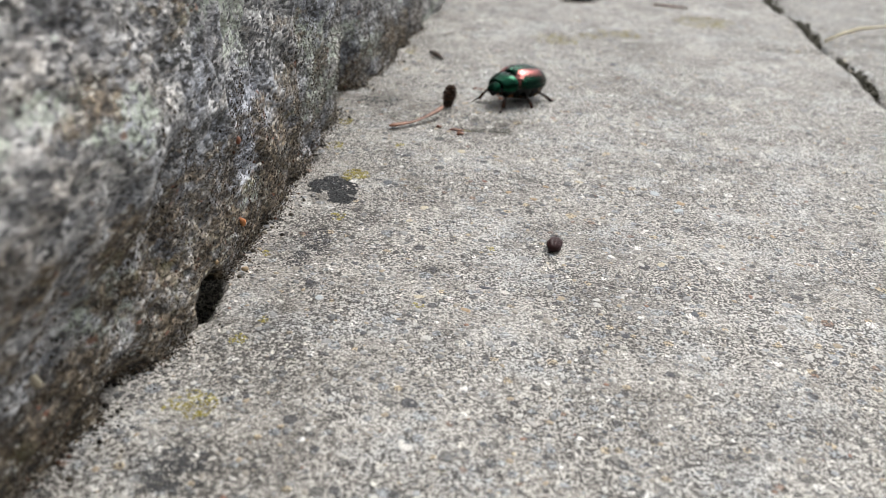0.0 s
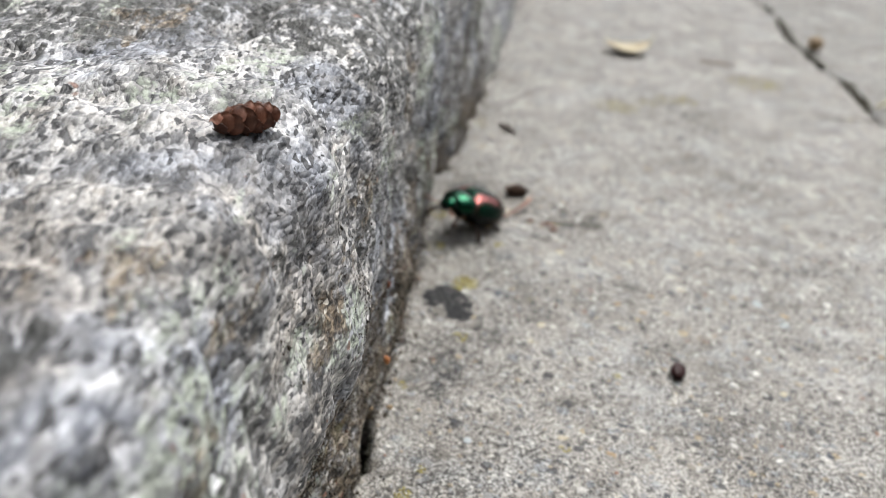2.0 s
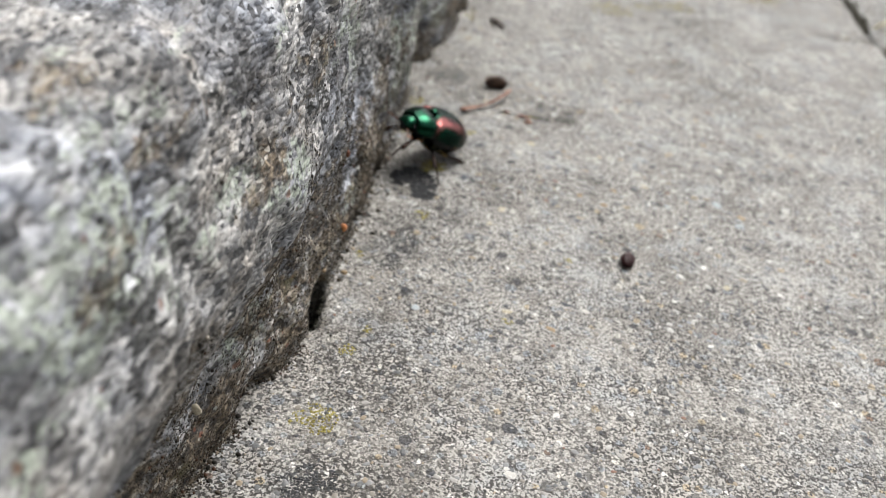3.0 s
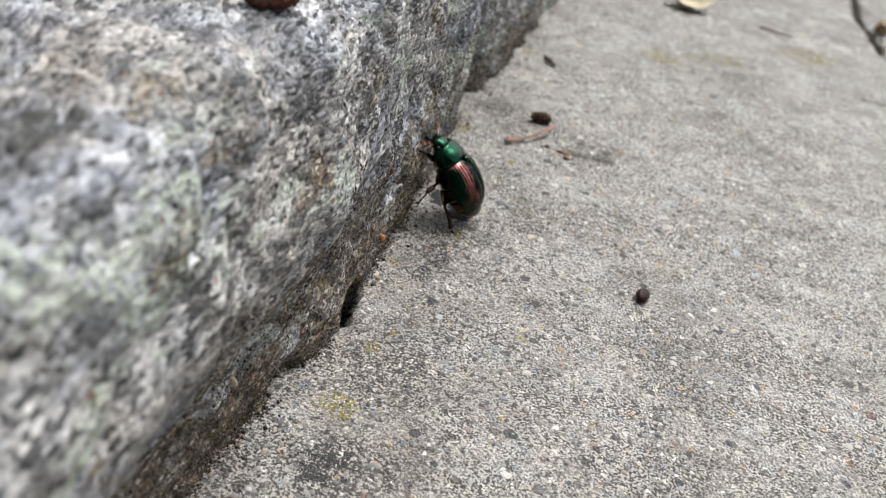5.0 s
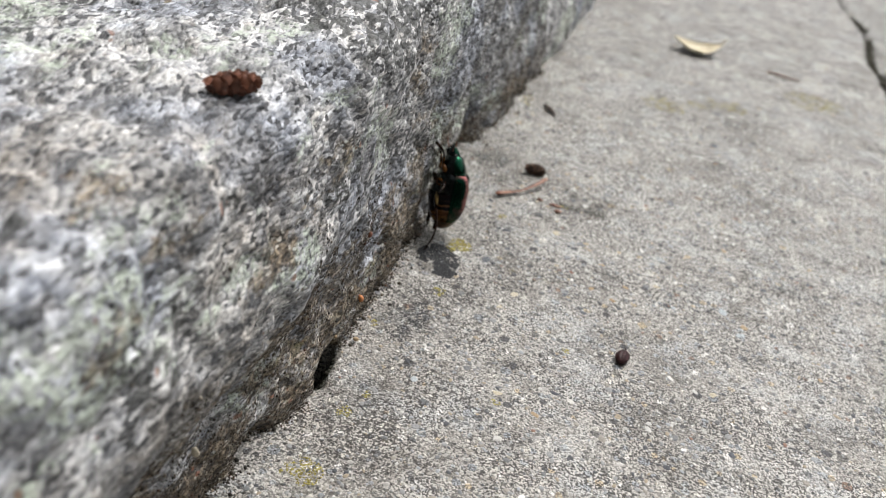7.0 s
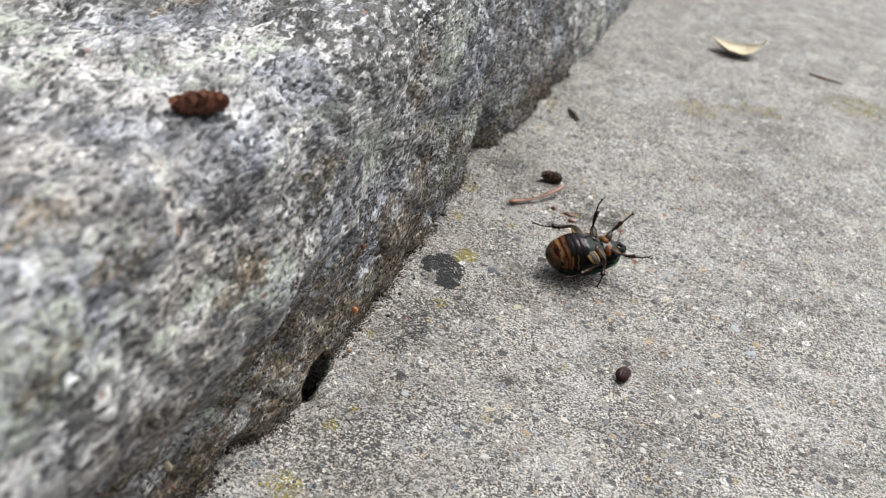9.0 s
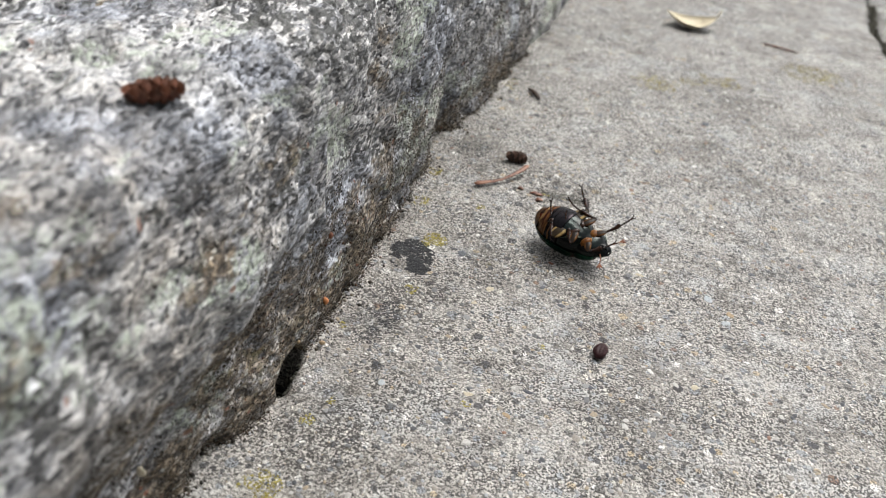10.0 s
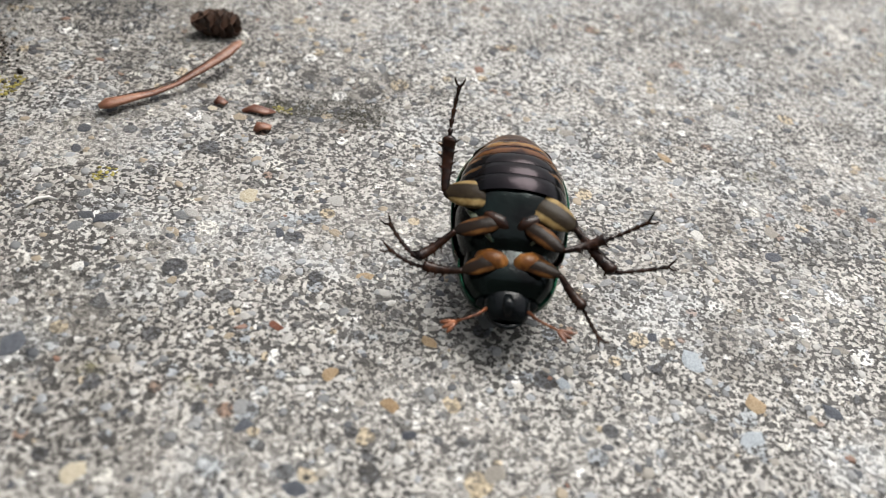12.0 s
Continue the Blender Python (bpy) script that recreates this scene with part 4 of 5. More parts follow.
def banded_material(name):
    """Black shell with orange-brown bands towards the tail and tan patches along the flanks; the beetle's own axes."""
    m = Mat(name, 0.13)
    v = m.coord()
    x, y, z = m.node("ShaderNodeSeparateXYZ", {0: v}).outputs
    wob = m.math("MULTIPLY", m.math("SUBTRACT", m.noise(v, 300, 4, 0.65), 0.5), 0.15)
    side = m.math("MULTIPLY", m.math("ABSOLUTE", y), 100.0)
    u = m.math("ADD", m.math("MULTIPLY_ADD", x, 111.0, 1.11), m.math("SUBTRACT", wob, m.math("MULTIPLY", side, 0.10)))
    band = m.ramp(u, [(0.0, (0.020, 0.008, 0.004)), (0.045, (0.030, 0.010, 0.005)), (0.065, (0.23, 0.135, 0.055)), (0.125, (0.17, 0.088, 0.034)), (0.145, (0.060, 0.014, 0.007)), (0.205, (0.100, 0.024, 0.011)),
                      (0.225, (0.26, 0.160, 0.065)), (0.285, (0.19, 0.095, 0.036)), (0.315, (0.030, 0.010, 0.007)), (0.355, (0.040, 0.014, 0.008)), (0.375, (0.13, 0.058, 0.022)), (0.425, (0.08, 0.032, 0.012)),
                      (0.46, (0.006, 0.006, 0.006)), (1.0, (0.004, 0.005, 0.006))])
    gone = m.ramp(m.noise(v, 230, 4, 0.65), [(0.36, 0.9), (0.46, 0.0)])
    band = m.mix(gone, band, (0.010, 0.006, 0.005))
    beat = m.ramp(m.math("SINE", m.math("MULTIPLY", u, 44.0)), [(0.45, 0.0), (0.6, 1.0)])
    flank = m.math("MULTIPLY", m.math("MULTIPLY", m.ramp(m.math("ADD", side, wob), [(0.29, 0.0), (0.36, 1.0)]), beat), m.ramp(u, [(0.55, 1.0), (0.75, 0.0)]))
    col = m.mix(flank, band, (0.15, 0.072, 0.026))
    f = m.math("ADD", m.noise(v, 4200, 2, 0.5), m.math("MULTIPLY", m.noise(v, 1100, 3, 0.6), 1.6))
    m.b.inputs["Specular IOR Level"].default_value = 0.12
    m.b.inputs["Specular Tint"].default_value = (1.0, 0.80, 0.92, 1)
    return m.done(col, None, m.bump(f, 0.15, 0.00006))


BANDS = banded_material("banded_belly_shell")


def loft(stations, t0, t1, nt, groove=None, flip=False):
    """Skin over half-ellipse ribs: (x, half width, height, centre z); angle 0 is the left side, 90 the top."""
    bm = bmesh.new()
    rows = []
    for x, w, h, zc in stations:
        row = []
        for j in range(nt + 1):
            a = radians(t0 + (t1 - t0) * j / nt)
            c, s = math.cos(a), math.sin(a)
            k = 1.0 - (groove(x, math.degrees(a)) if groove else 0.0)
            y = 0.94 * w * math.copysign(abs(c) ** 0.86, c) * k
            z = zc + h * math.copysign(abs(s) ** 0.92, s) * k
            row.append(bm.verts.new((x, -y if flip else y, z)))
        rows.append(row)
    for a, b in zip(rows, rows[1:]):
        for j in range(nt):
            q = (a[j], a[j + 1], b[j + 1], b[j])
            bm.faces.new(q[::-1] if flip else q)
    bmesh.ops.recalc_face_normals(bm, faces=bm.faces)
    return bm


def smooth_stations(rows, n):
    """More ribs between the given ones, on a smooth curve."""
    xs = np.array([r[0] for r in rows])
    order = np.argsort(xs)
    u = np.linspace(0, 1, len(rows))
    t = np.linspace(0, 1, n)
    out = []
    for k in range(4):
        v = np.array([r[k] for r in rows])
        d = np.gradient(v, u)
        vals = []
        for q in t:
            i = min(len(rows) - 2, int(q * (len(rows) - 1)))
            h = u[i + 1] - u[i]
            s = (q - u[i]) / h
            vals.append((2 * s ** 3 - 3 * s ** 2 + 1) * v[i] + (s ** 3 - 2 * s ** 2 + s) * h * d[i] + (-2 * s ** 3 + 3 * s ** 2) * v[i + 1] + (s ** 3 - s ** 2) * h * d[i + 1])
        out.append(vals)
    return [tuple(max(0.002, r[k]) if k in (1, 2) else r[k] for k in range(4)) for r in zip(*out)]


def thick(bm, by):
    """Gives an open skin a thickness."""
    bmesh.ops.solidify(bm, geom=bm.faces[:], thickness=by)
    return bm


HIPS = {"front": (0.44, 0.08, -0.33), "middle": (0.12, 0.10, -0.41), "hind": (-0.14, 0.12, -0.40)}
SIZES = {"front": (0.36, 0.34, 0.34), "middle": (0.42, 0.40, 0.42), "hind": (0.50, 0.50, 0.52)}  # femur, tibia, tarsus


def femur_mesh(L, wide):
    """A flattened oval thigh along x."""
    return tube([(L * u, 0, 0) for u in (0, 0.05, 0.15, 0.25, 0.4, 0.55, 0.7, 0.8, 0.9, 0.97, 1.0)], [wide * k for k in (0.25, 0.48, 0.76, 0.9, 1.0, 0.97, 0.84, 0.7, 0.5, 0.33, 0.2)], 20, 0.32)


def tibia_mesh(L, r):
    """A shin along x, one skin, with spines drawn out of its two edges."""
    us = [0, 0.05, 0.1, 0.25]
    spikes = {}
    for k in range(7):
        u = 0.33 + 0.095 * k
        spikes[len(us) + 1] = 0 if k % 2 else 4
        us += [u - 0.022, u, u + 0.022]
    us += [0.96, 1.0]
    base = ((0, 0.1, 0.4, 0.75, 0.95, 1.0), (0.5, 0.65, 0.8, 1.0, 1.15, 0.7))
    bm = tube([(L * u, 0, 0.03 * math.sin(3 * u)) for u in us], [r * float(np.interp(u, *base)) for u in us], 8, 0.8)
    bm.verts.ensure_lookup_table()
    for ring, side in spikes.items():
        v = bm.verts[ring * 8 + side]
        v.co += Vector((0.045, math.copysign(0.055, v.co.y), 0.02))
    return bm


def tarsus_mesh(L, start, r):
    """Five joints and two claws, beyond the tibia."""
    pts, rad = [], []
    for k in range(5):
        a = start + L * 0.86 * k / 5
        for u, q in ((0.0, 0.55), (0.55, 0.75), (0.9, 1.05)):
            x = a + L * 0.172 * u
            s = (x - start) / L
            pts.append((x, 0.05 * s * s, -0.16 * s * s + 0.03))
            rad.append(r * q)
    bm = tube(pts, rad, 7, 0.8)
    e = Vector(pts[-1])
    for s in (-1, 1):
        claw = tube([e, e + Vector((0.04, s * 0.03, 0.0)), e + Vector((0.07, s * 0.045, -0.03)), e + Vector((0.075, s * 0.045, -0.06))], [0.013, 0.012, 0.008, 0.001], 5)
        me = bpy.data.meshes.new("tmp")
        claw.to_mesh(me)
        claw.free()
        bm.from_mesh(me)
        bpy.data.meshes.remove(me)
    return bm


def build_beetle():
    legs = {}
    # wing cases with fine lengthwise furrows
    ribs = smooth_stations([(0.34, 0.44, 0.27, -0.02), (0.22, 0.52, 0.36, -0.03), (0.0, 0.555, 0.42, -0.04), (-0.3, 0.57, 0.43, -0.05), (-0.58, 0.52, 0.38, -0.05), (-0.78, 0.41, 0.28, -0.06),
                            (-0.90, 0.26, 0.16, -0.06), (-0.945, 0.09, 0.05, -0.06)], 30)

    def furrow(x, a):
        fade = min(1.0, max(0.0, (x + 0.9) / 0.3)) * min(1.0, max(0.0, (0.34 - x) / 0.08))
        g = max(0.0, math.cos(radians(a * 36.0)) - 0.2) * 0.032 * fade
        return g + (0.035 * max(0.0, (a - 84) / 6.0) * fade)

    for flip, side in ((False, "left"), (True, "right")):
        part("wing_case", thick(loft(ribs, -5, 89.6, 96, furrow, flip), 0.018), ELYTRA, beetle, "bronze-green metallic wing case with fine furrows")
    bm = bmesh.new()
    tri = [bm.verts.new(p) for p in ((0.36, 0.13, 0.285), (0.36, -0.13, 0.285), (0.27, 0.09, 0.345), (0.27, -0.09, 0.345), (0.14, 0.015, 0.395), (0.14, -0.015, 0.395), (0.30, 0, 0.352))]
    for q in ((0, 6, 1), (0, 2, 6), (1, 6, 3), (2, 4, 6), (3, 6, 5), (4, 5, 6)):
        bm.faces.new([tri[i] for i in q])
    bmesh.ops.recalc_face_normals(bm, faces=bm.faces)
    part("scutellum", thick(bm, 0.012), GREEN, beetle)
    # shield behind the head
    ribs = smooth_stations([(0.325, 0.465, 0.285, -0.03), (0.40, 0.475, 0.288, -0.035), (0.52, 0.45, 0.268, -0.05), (0.64, 0.40, 0.22, -0.065), (0.72, 0.335, 0.18, -0.065), (0.745, 0.29, 0.14, -0.07)], 16)
    part("pronotum", thick(loft(ribs, -14, 194, 60, lambda x, a: 0.012 * math.exp(-((a - 90) / 4.0) ** 2)), 0.02), GREEN, beetle, "shiny green metallic shield")
    ribs = smooth_stations([(0.31, 0.42, 0.26, -0.06), (0.45, 0.43, 0.27, -0.06), (0.60, 0.40, 0.25, -0.07), (0.73, 0.30, 0.17, -0.08)], 10)
    part("prothorax", loft(ribs, 180, 360, 30), BELLY, beetle, "dark green underside of the shield")
    # breast
    ribs = smooth_stations([(0.36, 0.36, 0.24, -0.08), (0.25, 0.46, 0.32, -0.07), (0.05, 0.52, 0.38, -0.06), (-0.12, 0.53, 0.42, -0.06), (-0.2, 0.50, 0.42, -0.06)], 14)
    part("breast", loft(ribs, 180, 360, 44, lambda x, a: 0.02 * math.exp(-((a - 270) / 3.0) ** 2)), BELLY, beetle, "glossy dark green breast with pale edges")
    for s in (1, -1):
        part("breast_plate", tube([(0.30, s * 0.16, -0.355), (0.18, s * 0.24, -0.375), (0.04, s * 0.33, -0.355), (-0.10, s * 0.43, -0.29)], [0.012, 0.045, 0.045, 0.012], 10, 0.35), PALE_PLATE, beetle)
        part("hip", tube([(-0.12, s * 0.04, -0.385), (-0.16, s * 0.2, -0.385), (-0.19, s * 0.36, -0.32), (-0.2, s * 0.48, -0.2)], [0.05, 0.075, 0.065, 0.03], 10, 0.4), BLACK, beetle)
        part("hip", tube([(0.18, s * 0.03, -0.385), (0.13, s * 0.10, -0.415), (0.06, s * 0.20, -0.40), (0.0, s * 0.27, -0.37)], [0.03, 0.06, 0.055, 0.02], 10, 0.6), BROWN_LEG, beetle)
        part("hip", tube([(0.48, s * 0.03, -0.30), (0.46, s * 0.10, -0.33), (0.42, s * 0.20, -0.31), (0.38, s * 0.28, -0.26)], [0.05, 0.082, 0.085, 0.045], 14, 0.6), ORANGE, beetle, "orange-brown hip")
    # abdomen: six overlapping plates, black with orange-brown bands
    edges = [-0.16, -0.33, -0.47, -0.60, -0.72, -0.84, -0.985]

    def hull(x):
        u = min(1.0, max(0.0, (x + 1.0) / 0.85))
        w = 0.545 * (1 - (1 - u) ** 2.4) ** 0.6
        return w, 0.45 * (1 - (1 - u) ** 2.2) ** 0.55

    for k in range(6):
        a, b = edges[k], edges[k + 1]
        ribs = []
        for i in range(6):
            x = a + (b - a) * i / 5
            w, h = hull(x)
            lift = 0.003 * math.sin(math.pi * min(1.0, i / 4.0)) + 0.003 * (i / 5.0)
            ribs.append((x, w + lift - (0.007 if i == 5 else 0), h + lift - (0.007 if i == 5 else 0), -0.06))
        bm = loft(ribs, 176, 364, 40)
        part("belly_plate", bm, BANDS, beetle)
    ribs = smooth_stations([(-0.80, 0.40, 0.26, -0.06), (-0.90, 0.30, 0.20, -0.07), (-0.98, 0.19, 0.14, -0.09), (-1.02, 0.06, 0.05, -0.11)], 8)
    part("tail_plate", loft(ribs, 0, 360, 30), TAIL, beetle, "tan-brown hairy tail plate")
    # head
    ribs = smooth_stations([(0.70, 0.20, 0.15, -0.09), (0.78, 0.225, 0.165, -0.10), (0.88, 0.205, 0.14, -0.12), (0.96, 0.175, 0.09, -0.14), (1.0, 0.14, 0.035, -0.15)], 12)
    head = part("head", loft(ribs, 0, 360, 34), GREEN, beetle, "green metallic head, black below")
    head.data.materials.append(BLACK)
    for f in head.data.polygons:
        if f.center.z < -0.13 * CM:
            f.material_index = 1
    part("clypeus", tube([(1.0, -0.12, -0.15), (1.035, -0.06, -0.15), (1.045, 0, -0.15), (1.035, 0.06, -0.15), (1.0, 0.12, -0.15)], [0.012, 0.022, 0.024, 0.022, 0.012], 7), BLACK, head)
    part("mouthparts", tube([(0.80, 0, -0.25), (0.9, 0, -0.27), (0.98, 0, -0.22)], [0.04, 0.055, 0.03], 9, 0.6), BLACK, head)
    for s in (1, -1):
        bm = bmesh.new()
        bmesh.ops.create_uvsphere(bm, u_segments=14, v_segments=10, radius=0.062)
        bmesh.ops.translate(bm, vec=(0.79, s * 0.205, -0.10), verts=bm.verts)
        part("eye", bm, BLACK, head)
        ant = tube([(0.90, s * 0.17, -0.18), (0.97, s * 0.25, -0.19), (1.02, s * 0.34, -0.20), (1.05, s * 0.41, -0.20)], [0.016, 0.013, 0.011, 0.012], 6)
        for k in (-1, 0, 1):  # the club's three leaves, spread
            a = radians(58 + 24 * k)
            leafy = tube([(1.05 + q * math.cos(a), s * (0.41 + q * math.sin(a)), -0.20 + 0.05 * k * q) for q in (0.0, 0.04, 0.10, 0.14)], [0.007, 0.018, 0.021, 0.008], 6, 0.5)
            me = bpy.data.meshes.new("tmp")
            leafy.to_mesh(me)
            leafy.free()
            ant.from_mesh(me)
            bpy.data.meshes.remove(me)
        part("antenna", ant, ANTENNA, head, "orange-brown antenna with a spread three-leaved club")
    head.location.x = -0.06 * CM
    # legs: thigh, with shin and foot under it
    for side in (1, -1):
        for which in ("front", "middle", "hind"):
            L1, L2, L3 = SIZES[which]
            wide = {"front": 0.088, "middle": 0.095, "hind": 0.150}[which]
            leg = part("leg", femur_mesh(L1, wide), THIGH if which == "hind" else THIGH_B, beetle,
                       "cream thigh with a dark stripe, dark spiny shin" if which == "hind" else "orange-brown thigh with dark spiny shin")
            shin = part("shin", tibia_mesh(L2, 0.047 if which != "hind" else 0.056), BROWN_LEG, leg)
            foot = part("foot", tarsus_mesh(L3, 0.0, 0.025), BROWN_LEG, leg)
            legs[(which, side)] = (leg, shin, foot)
    return legs


tagged(beetle, "green and bronze metallic chafer beetle with banded belly", "beetle")
LEGS = build_beetle()


def aim(az, el, side):
    """Direction in the beetle's space; az from straight ahead outwards."""
    a, e = radians(az), radians(el)
    return Vector((math.cos(a) * math.cos(e), side * math.sin(a) * math.cos(e), math.sin(e)))


def turned(d, up=Vector((0, 0, 1))):
    """The turn that lays x along d and keeps z near up."""
    x = d.normalized()
    z = up - up.dot(x) * x
    if z.length < 1e-3:
        z = Vector((1, 0, 0)) - x.x * x
    z.normalize()
    y = z.cross(x)
    return Matrix((x, y, z)).transposed().to_4x4()


# seconds, centre (cm), heading, climb, and where the back points
BODY = [
    (0.0, 1.95, 22.67, 0.56, 222, 1, (0, 0, 1)), (0.25, 1.35, 22.05, 0.57, 215, 2, (0, 0, 1)), (0.5, 0.76, 21.55, 0.56, 209, 3, (0, 0, 1)),
    (0.75, 0.15, 21.22, 0.57, 205, 1, (0.04, 0, 1)), (1.0, -0.46, 20.94, 0.56, 202, 1, (0, 0, 1)), (1.25, -0.95, 20.75, 0.57, 201, 4, (0, 0.04, 1)),
    (1.5, -1.36, 20.52, 0.60, 202, 9, (0, 0, 1)), (1.8, -1.45, 19.75, 0.64, 216, 18, (0, -0.05, 1)), (2.0, -1.55, 19.60, 0.66, 220, 22, (0, -0.1, 1)),
    (2.5, -1.65, 18.65, 0.72, 222, 24, (0.05, -0.1, 1)), (3.0, -1.82, 17.35, 0.80, 222, 26, (0.1, -0.15, 1)), (3.2, -1.92, 17.0, 0.82, 220, 28, (0.1, -0.2, 1)),
    (3.7, -2.00, 16.4, 0.90, 212, 38, (0.3, -0.4, 0.9)), (4.3, -2.05, 15.9, 0.98, 200, 50, (0.5, -0.65, 0.6)), (4.8, -2.05, 15.68, 1.02, 190, 54, (0.9, -0.3, 0.3)),
    (5.0, -2.08, 15.72, 1.06, 172, 53, (0.95, -0.15, 0.25)), (5.5, -2.05, 16.06, 1.10, 143, 58, (0.97, -0.02, 0.2)), (6.0, -2.18, 16.49, 1.15, 112, 70, (0.95, -0.06, 0.15)),
    (6.5, -2.08, 17.25, 1.18, 100, 68, (0.9, 0.4, 0.1)), (7.0, -2.22, 17.57, 1.20, 98, 69, (0.92, 0.35, 0.1)), (7.2, -2.18, 17.85, 1.18, 84, 64, (0.95, 0.3, 0.05)),
    (7.6, -2.10, 18.0, 1.15, 70, 64, (0.95, 0.25, -0.1)), (7.9, -1.50, 17.95, 1.05, 45, 52, (0.8, 0.3, -0.6)), (8.2, -0.30, 17.8, 0.70, 34, 24, (0.3, 0.15, -1)),
    (8.5, 0.75, 17.65, 0.50, 30, 6, (0, 0, -1)), (8.8, 1.03, 17.58, 0.47, 29, 4, (-0.05, 0.3, -1)), (9.0, 0.97, 17.68, 0.47, 30, 3, (0, 0.32, -1)),
    (9.5, 0.98, 17.60, 0.47, 19, 1, (0, 0.36, -1)), (9.8, 1.05, 17.5, 0.47, 10, 0, (0, 0.35, -1)), (10.0, 1.38, 17.69, 0.47, 331, -4, (0.1, 0.32, -1)),
    (10.2, 1.33, 18.05, 0.47, 311, -6, (0.1, 0.25, -1)), (10.5, 1.72, 17.66, 0.47, 336, 3, (0.1, 0.42, -1)), (10.8, 2.37, 17.97, 0.50, 329, -1, (0.15, 0.35, -0.95)),
    (11.0, 2.47, 18.16, 0.50, 314, -3, (0.2, 0.35, -0.9)), (11.2, 2.69, 18.18, 0.48, 292, -11, (0.1, 0.1, -1)), (11.4, 2.73, 18.30, 0.48, 283, -10, (-0.05, 0, -1)),
    (11.5, 2.72, 18.30, 0.48, 257, -15, (0.32, 0, -1)), (11.6, 2.70, 18.36, 0.48, 248, -12, (0.25, 0, -1)), (11.8, 3.01, 18.09, 0.48, 269, -12, (0, 0, -1)),
    (12.0, 2.96, 17.93, 0.48, 267, -15, (0.05, 0, -1)),
]


def body_pose(x, y, z, az, pitch, back):
    a, p = radians(az), radians(pitch)
    return Matrix.Translation((x * CM, y * CM, z * CM)) @ turned(Vector((math.cos(a) * math.cos(p), math.sin(a) * math.cos(p), math.sin(p))), Vector(back).normalized())


# azimuth and height of thigh, shin and foot, by way of moving
STAND = {"front": (48, 12, 30, -48, 20, -12), "middle": (98, 18, 106, -56, 112, -14), "hind": (140, 12, 160, -34, 166, -10)}
CLIMB = {"front": (35, -5, 12, -40, 5, -20), "middle": (86, 6, 80, -18, 86, -10), "hind": (136, 2, 170, 4, 168, -4)}
ON_BACK = {"front": (40, -6, 70, -30, 80, -20), "middle": (95, -20, 110, -50, 118, -36), "hind": (112, -8, 160, -35, 168, -22)}
HELD = {  # legs seen plainly while the beetle lies on its back
    ("hind", 1): {9.0: (75, 4, 165, 14, 170, 14), 9.5: (72, 4, 150, 22, 158, 20), 10.0: (100, 2, 235, -6, 225, -4), 10.2: (105, 4, 258, -8, 240, -6), 10.5: (105, 2, 262, -8, 245, -6), 11.0: (100, 4, 245, -6, 230, -4), 11.2: (96, 2, 205, -10, 190, 0),
                  11.4: (94, 0, 196, -25, 225, -15), 11.5: (94, 0, 212, -12, 252, -6), 11.6: (94, 2, 208, -15, 235, -8), 11.8: (96, 2, 190, -20, 200, -12), 12.0: (92, 2, 180, -24, 182, -18)},
    ("middle", 1): {9.5: (78, 4, 115, 30, 125, 22), 10.0: (75, 2, 228, -8, 215, -6), 10.5: (75, 2, 238, -8, 220, -6), 11.0: (84, 0, 296, -12, 285, -8), 11.5: (118, -10, 320, -12, 310, -8), 12.0: (72, 2, 410, 10, 490, 4)},
    ("front", 1): {9.5: (50, -6, 8, -4, 2, 4), 10.0: (60, 2, -50, -10, -55, -6), 10.5: (60, 2, -55, -10, -60, -6), 11.0: (60, 2, -40, -8, -40, -6), 11.5: (70, 2, 132, -18, 138, -22), 12.0: (66, 2, 96, 4, 98, 2)},
    ("hind", -1): {9.0: (100, 4, 168, 8, 172, 6), 9.5: (92, 6, 96, -80, 90, -70), 10.0: (80, 4, 130, 15, 140, 18), 10.5: (100, 4, 165, -12, 168, -30), 11.0: (96, 2, 205, -6, 200, -4), 11.2: (80, -6, 80, -18, 80, -8), 11.5: (62, -2, 60, -48, 30, 6), 12.0: (58, 0, 42, 6, 100, 2)},
    ("middle", -1): {9.5: (70, -2, 80, -80, 86, -74), 10.0: (70, 2, 190, -12, 190, -8), 10.5: (75, 0, 205, -10, 200, -8), 11.0: (66, 0, 95, -62, 40, -30), 11.2: (65, -8, 105, -30, 110, -24), 11.5: (54, -4, 102, -8, 108, -10), 12.0: (52, -2, 112, -4, 114, -8)},
    ("front", -1): {9.5: (52, -8, 22, -24, 18, -16), 10.0: (56, 0, 60, -20, 60, -14), 10.5: (55, 0, 82, -70, 86, -72), 11.0: (60, 2, -30, -10, -35, -6), 11.5: (88, 0, 112, -2, 112, 2), 12.0: (72, 0, 40, 12, 30, 14)},
}


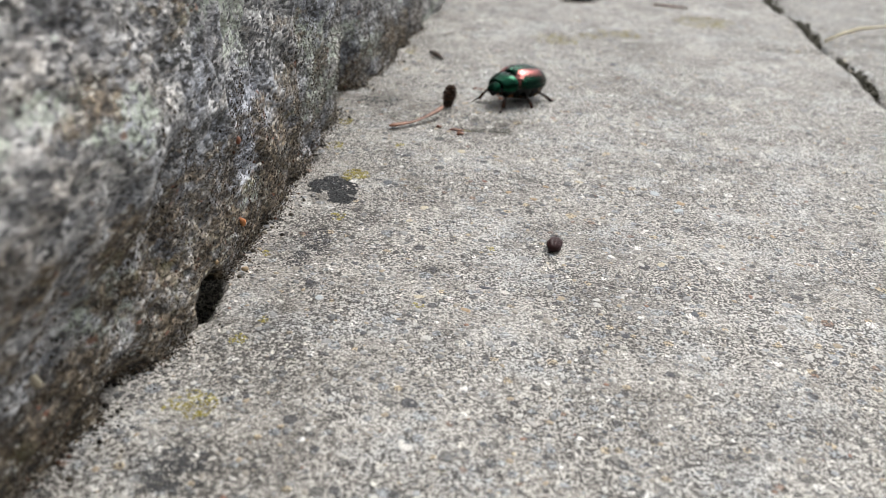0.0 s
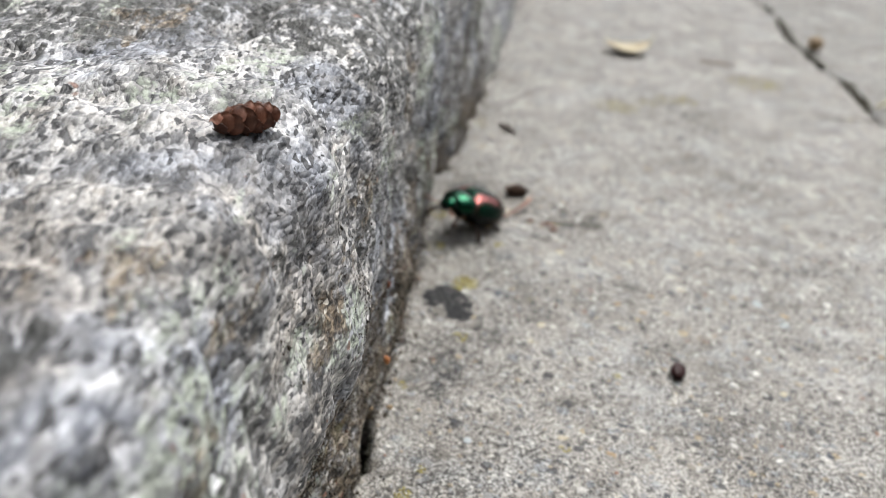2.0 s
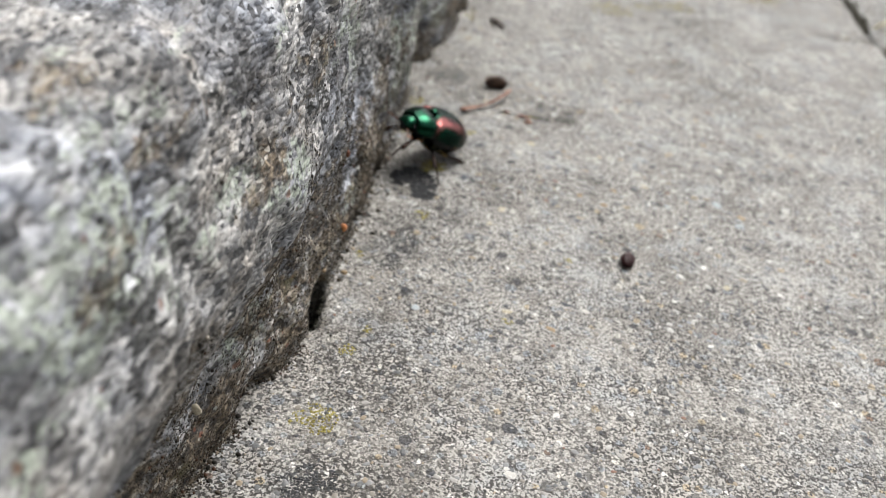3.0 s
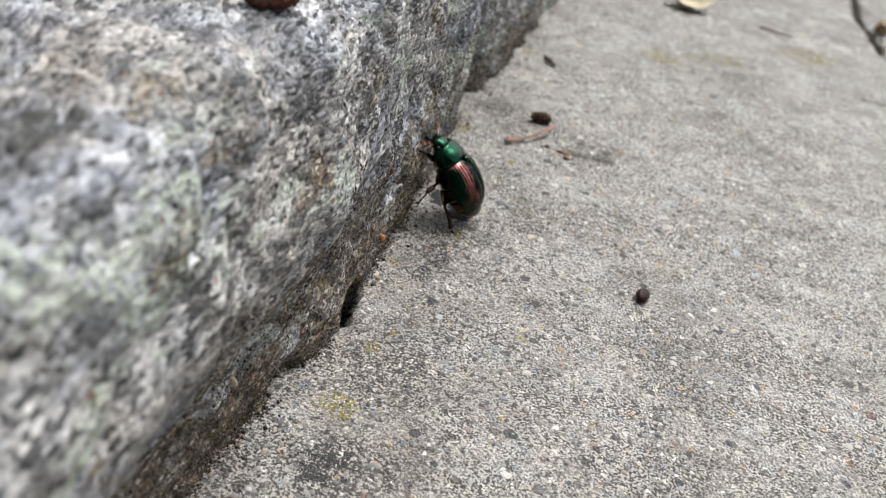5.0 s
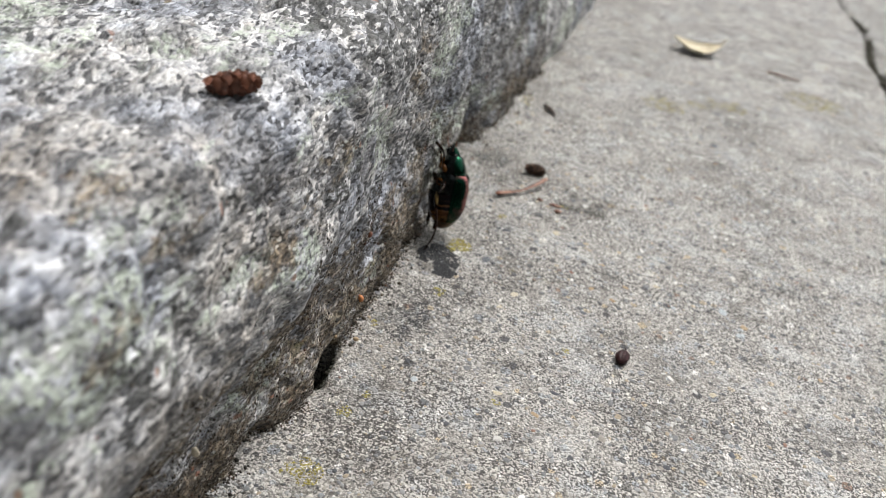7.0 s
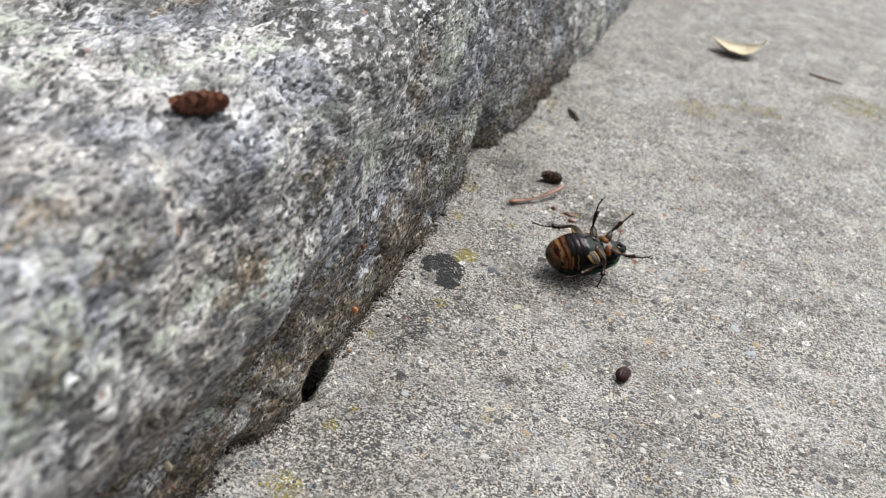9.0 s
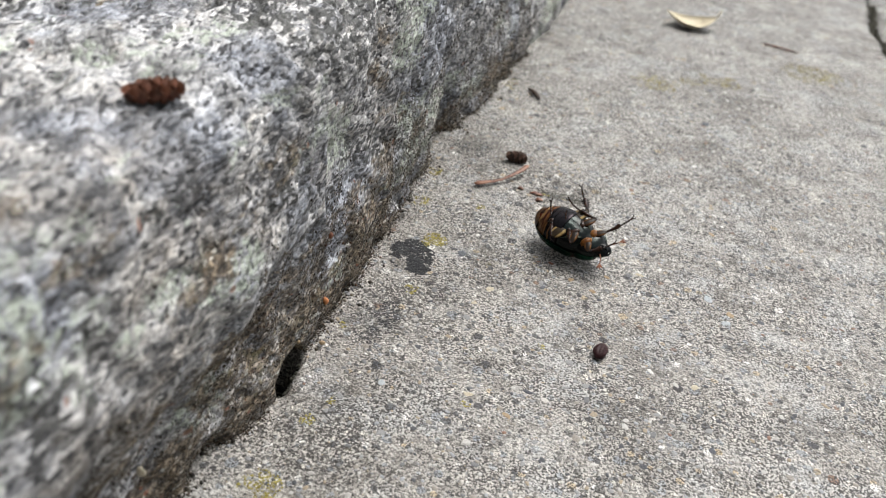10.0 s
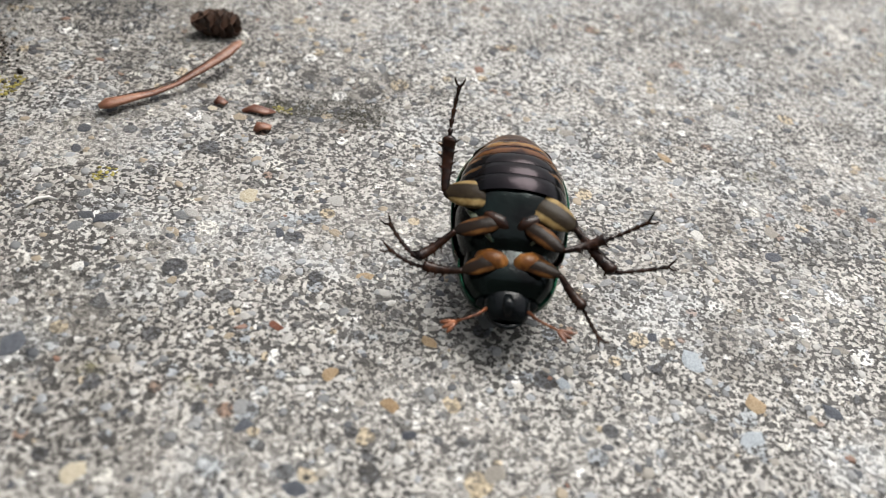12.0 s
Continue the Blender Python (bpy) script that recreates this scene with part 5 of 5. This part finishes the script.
def leg_angles(which, side, t):
    n = ("front", "middle", "hind").index(which)
    beat = math.sin(2 * math.pi * (2.2 * t + 0.5 * ((n + (side > 0)) % 2)))
    if t <= 1.6:
        a = STAND[which]
        return a[0] + 16 * beat, a[1] + 5 * max(0, beat), a[2] + 16 * beat, a[3] + 6 * max(0, beat), a[4] + 14 * beat, a[5] + 5 * max(0, beat)
    if t <= 7.4:
        k = min(1.0, (t - 1.6) / 1.6)
        a = [(1 - k) * p + k * q for p, q in zip(STAND[which], CLIMB[which])]
        beat = math.sin(2 * math.pi * (0.9 * t + 0.37 * n + 0.5 * (side > 0)))
        return a[0] + 8 * beat, a[1] + 4 * beat, a[2] + 9 * beat, a[3] + 6 * beat, a[4] + 9 * beat, a[5] + 6 * beat
    held = HELD[(which, side)]
    ts = sorted(held)
    a = ON_BACK[which]
    wave = math.sin(2 * math.pi * (1.3 * t + 0.31 * n + 0.45 * (side > 0)))
    base = [a[0] + 14 * wave, a[1] + 8 * wave, a[2] + 22 * wave, a[3] + 16 * wave, a[4] + 24 * wave, a[5] + 14 * wave]
    if t < 9.0:
        k = min(1.0, (t - 7.4) / 0.8)
        return [(1 - k) * p + k * q for p, q in zip(CLIMB[which], base)]
    near = [float(np.interp(t, ts, [held[u][k] for u in ts])) for k in range(6)]
    gap = min(abs(t - u) for u in ts)
    k = max(0.0, 1 - gap / 0.3) if len(ts) < 8 else 1.0
    k = 0.85 + 0.15 * k
    return [k * p + (1 - k) * q for p, q in zip(near, base)]


# where the lens is focused (cm)
FOCUS = [(0.0, -1.0, 13.8, 0.5), (1.0, -1.0, 13.6, 0.5), (1.6, -3.6, 13.0, 3.5), (2.0, -4.3, 10.4, 5.6), (2.5, -4.2, 10.6, 5.2), (3.0, -3.9, 11.0, 4.2), (5.0, -3.4, 12.0, 2.8), (7.2, -3.4, 12.0, 2.8),
         (9.0, -1.0, 13.5, 0.5), (10.5, 0.2, 14.6, 0.4), (11.0, 1.8, 18.2, 0.4), (12.0, 2.0, 18.9, 0.4)]


def motions():
    down = at(-0.32, 21.70, rest(-0.32, 21.70) + 0.13, 0, 6, 8)
    up = at(0.20, 21.88, rest(0.20, 21.88) + 0.25, 0, -80, 20)
    walk(TIPPED[0], [(0.0, up), (0.5, up), (0.65, at(0.05, 21.84, 0.24, 0, -52, 16)), (0.8, at(-0.22, 21.75, 0.16, 0, -8, 10)), (0.95, down), (12.0, down)])
    walk(focus, [(t, at(x, y, z)) for t, x, y, z in FOCUS])
    walk(beetle, [(r[0], body_pose(*r[1:])) for r in BODY])
    steps = sorted({round(k * 0.1, 1) for k in range(0, 33)} | {3.6, 4.0, 4.4, 4.8, 5.0, 5.2, 5.5, 5.8, 6.0, 6.2, 6.5, 6.8, 7.0, 7.2, 7.5, 7.8, 8.1, 8.4, 8.6}
                   | {round(8.8 + k * 0.2, 1) for k in range(0, 10)} | {9.5, 10.5, 10.7, 10.8, 11.0, 11.1, 11.2, 11.4, 11.5, 11.6, 11.8, 12.0})
    for (which, side), (leg, shin, foot) in LEGS.items():
        hx, hy, hz = HIPS[which]
        L1, L2, _ = SIZES[which]
        a_rows, b_rows, c_rows = [], [], []
        for t in steps:
            fa, fe, ta, te, ga, ge = leg_angles(which, side, t)
            m = turned(aim(fa, fe, side))
            rel = m.inverted() @ turned(aim(ta, te, side))
            a_rows.append((t, Matrix.Translation((hx * CM, side * hy * CM, hz * CM)) @ m))
            shin_end = Matrix.Translation((L1 * CM * 0.97, 0, 0)) @ rel
            b_rows.append((t, shin_end))
            toe = m.inverted() @ turned(aim(ga, ge, side))
            c_rows.append((t, Matrix.Translation((shin_end @ Vector((L2 * CM * 0.97, 0, 0.0)))) @ toe))
        walk(leg, a_rows)
        walk(shin, b_rows)
        walk(foot, c_rows)


# ---- the place ----
build_ground()
build_sky_blockers()
build_bed()
build_paving()
build_kerb()
build_debris()
build_lichens()
build_crumbs()
build_pebbles()
motions()
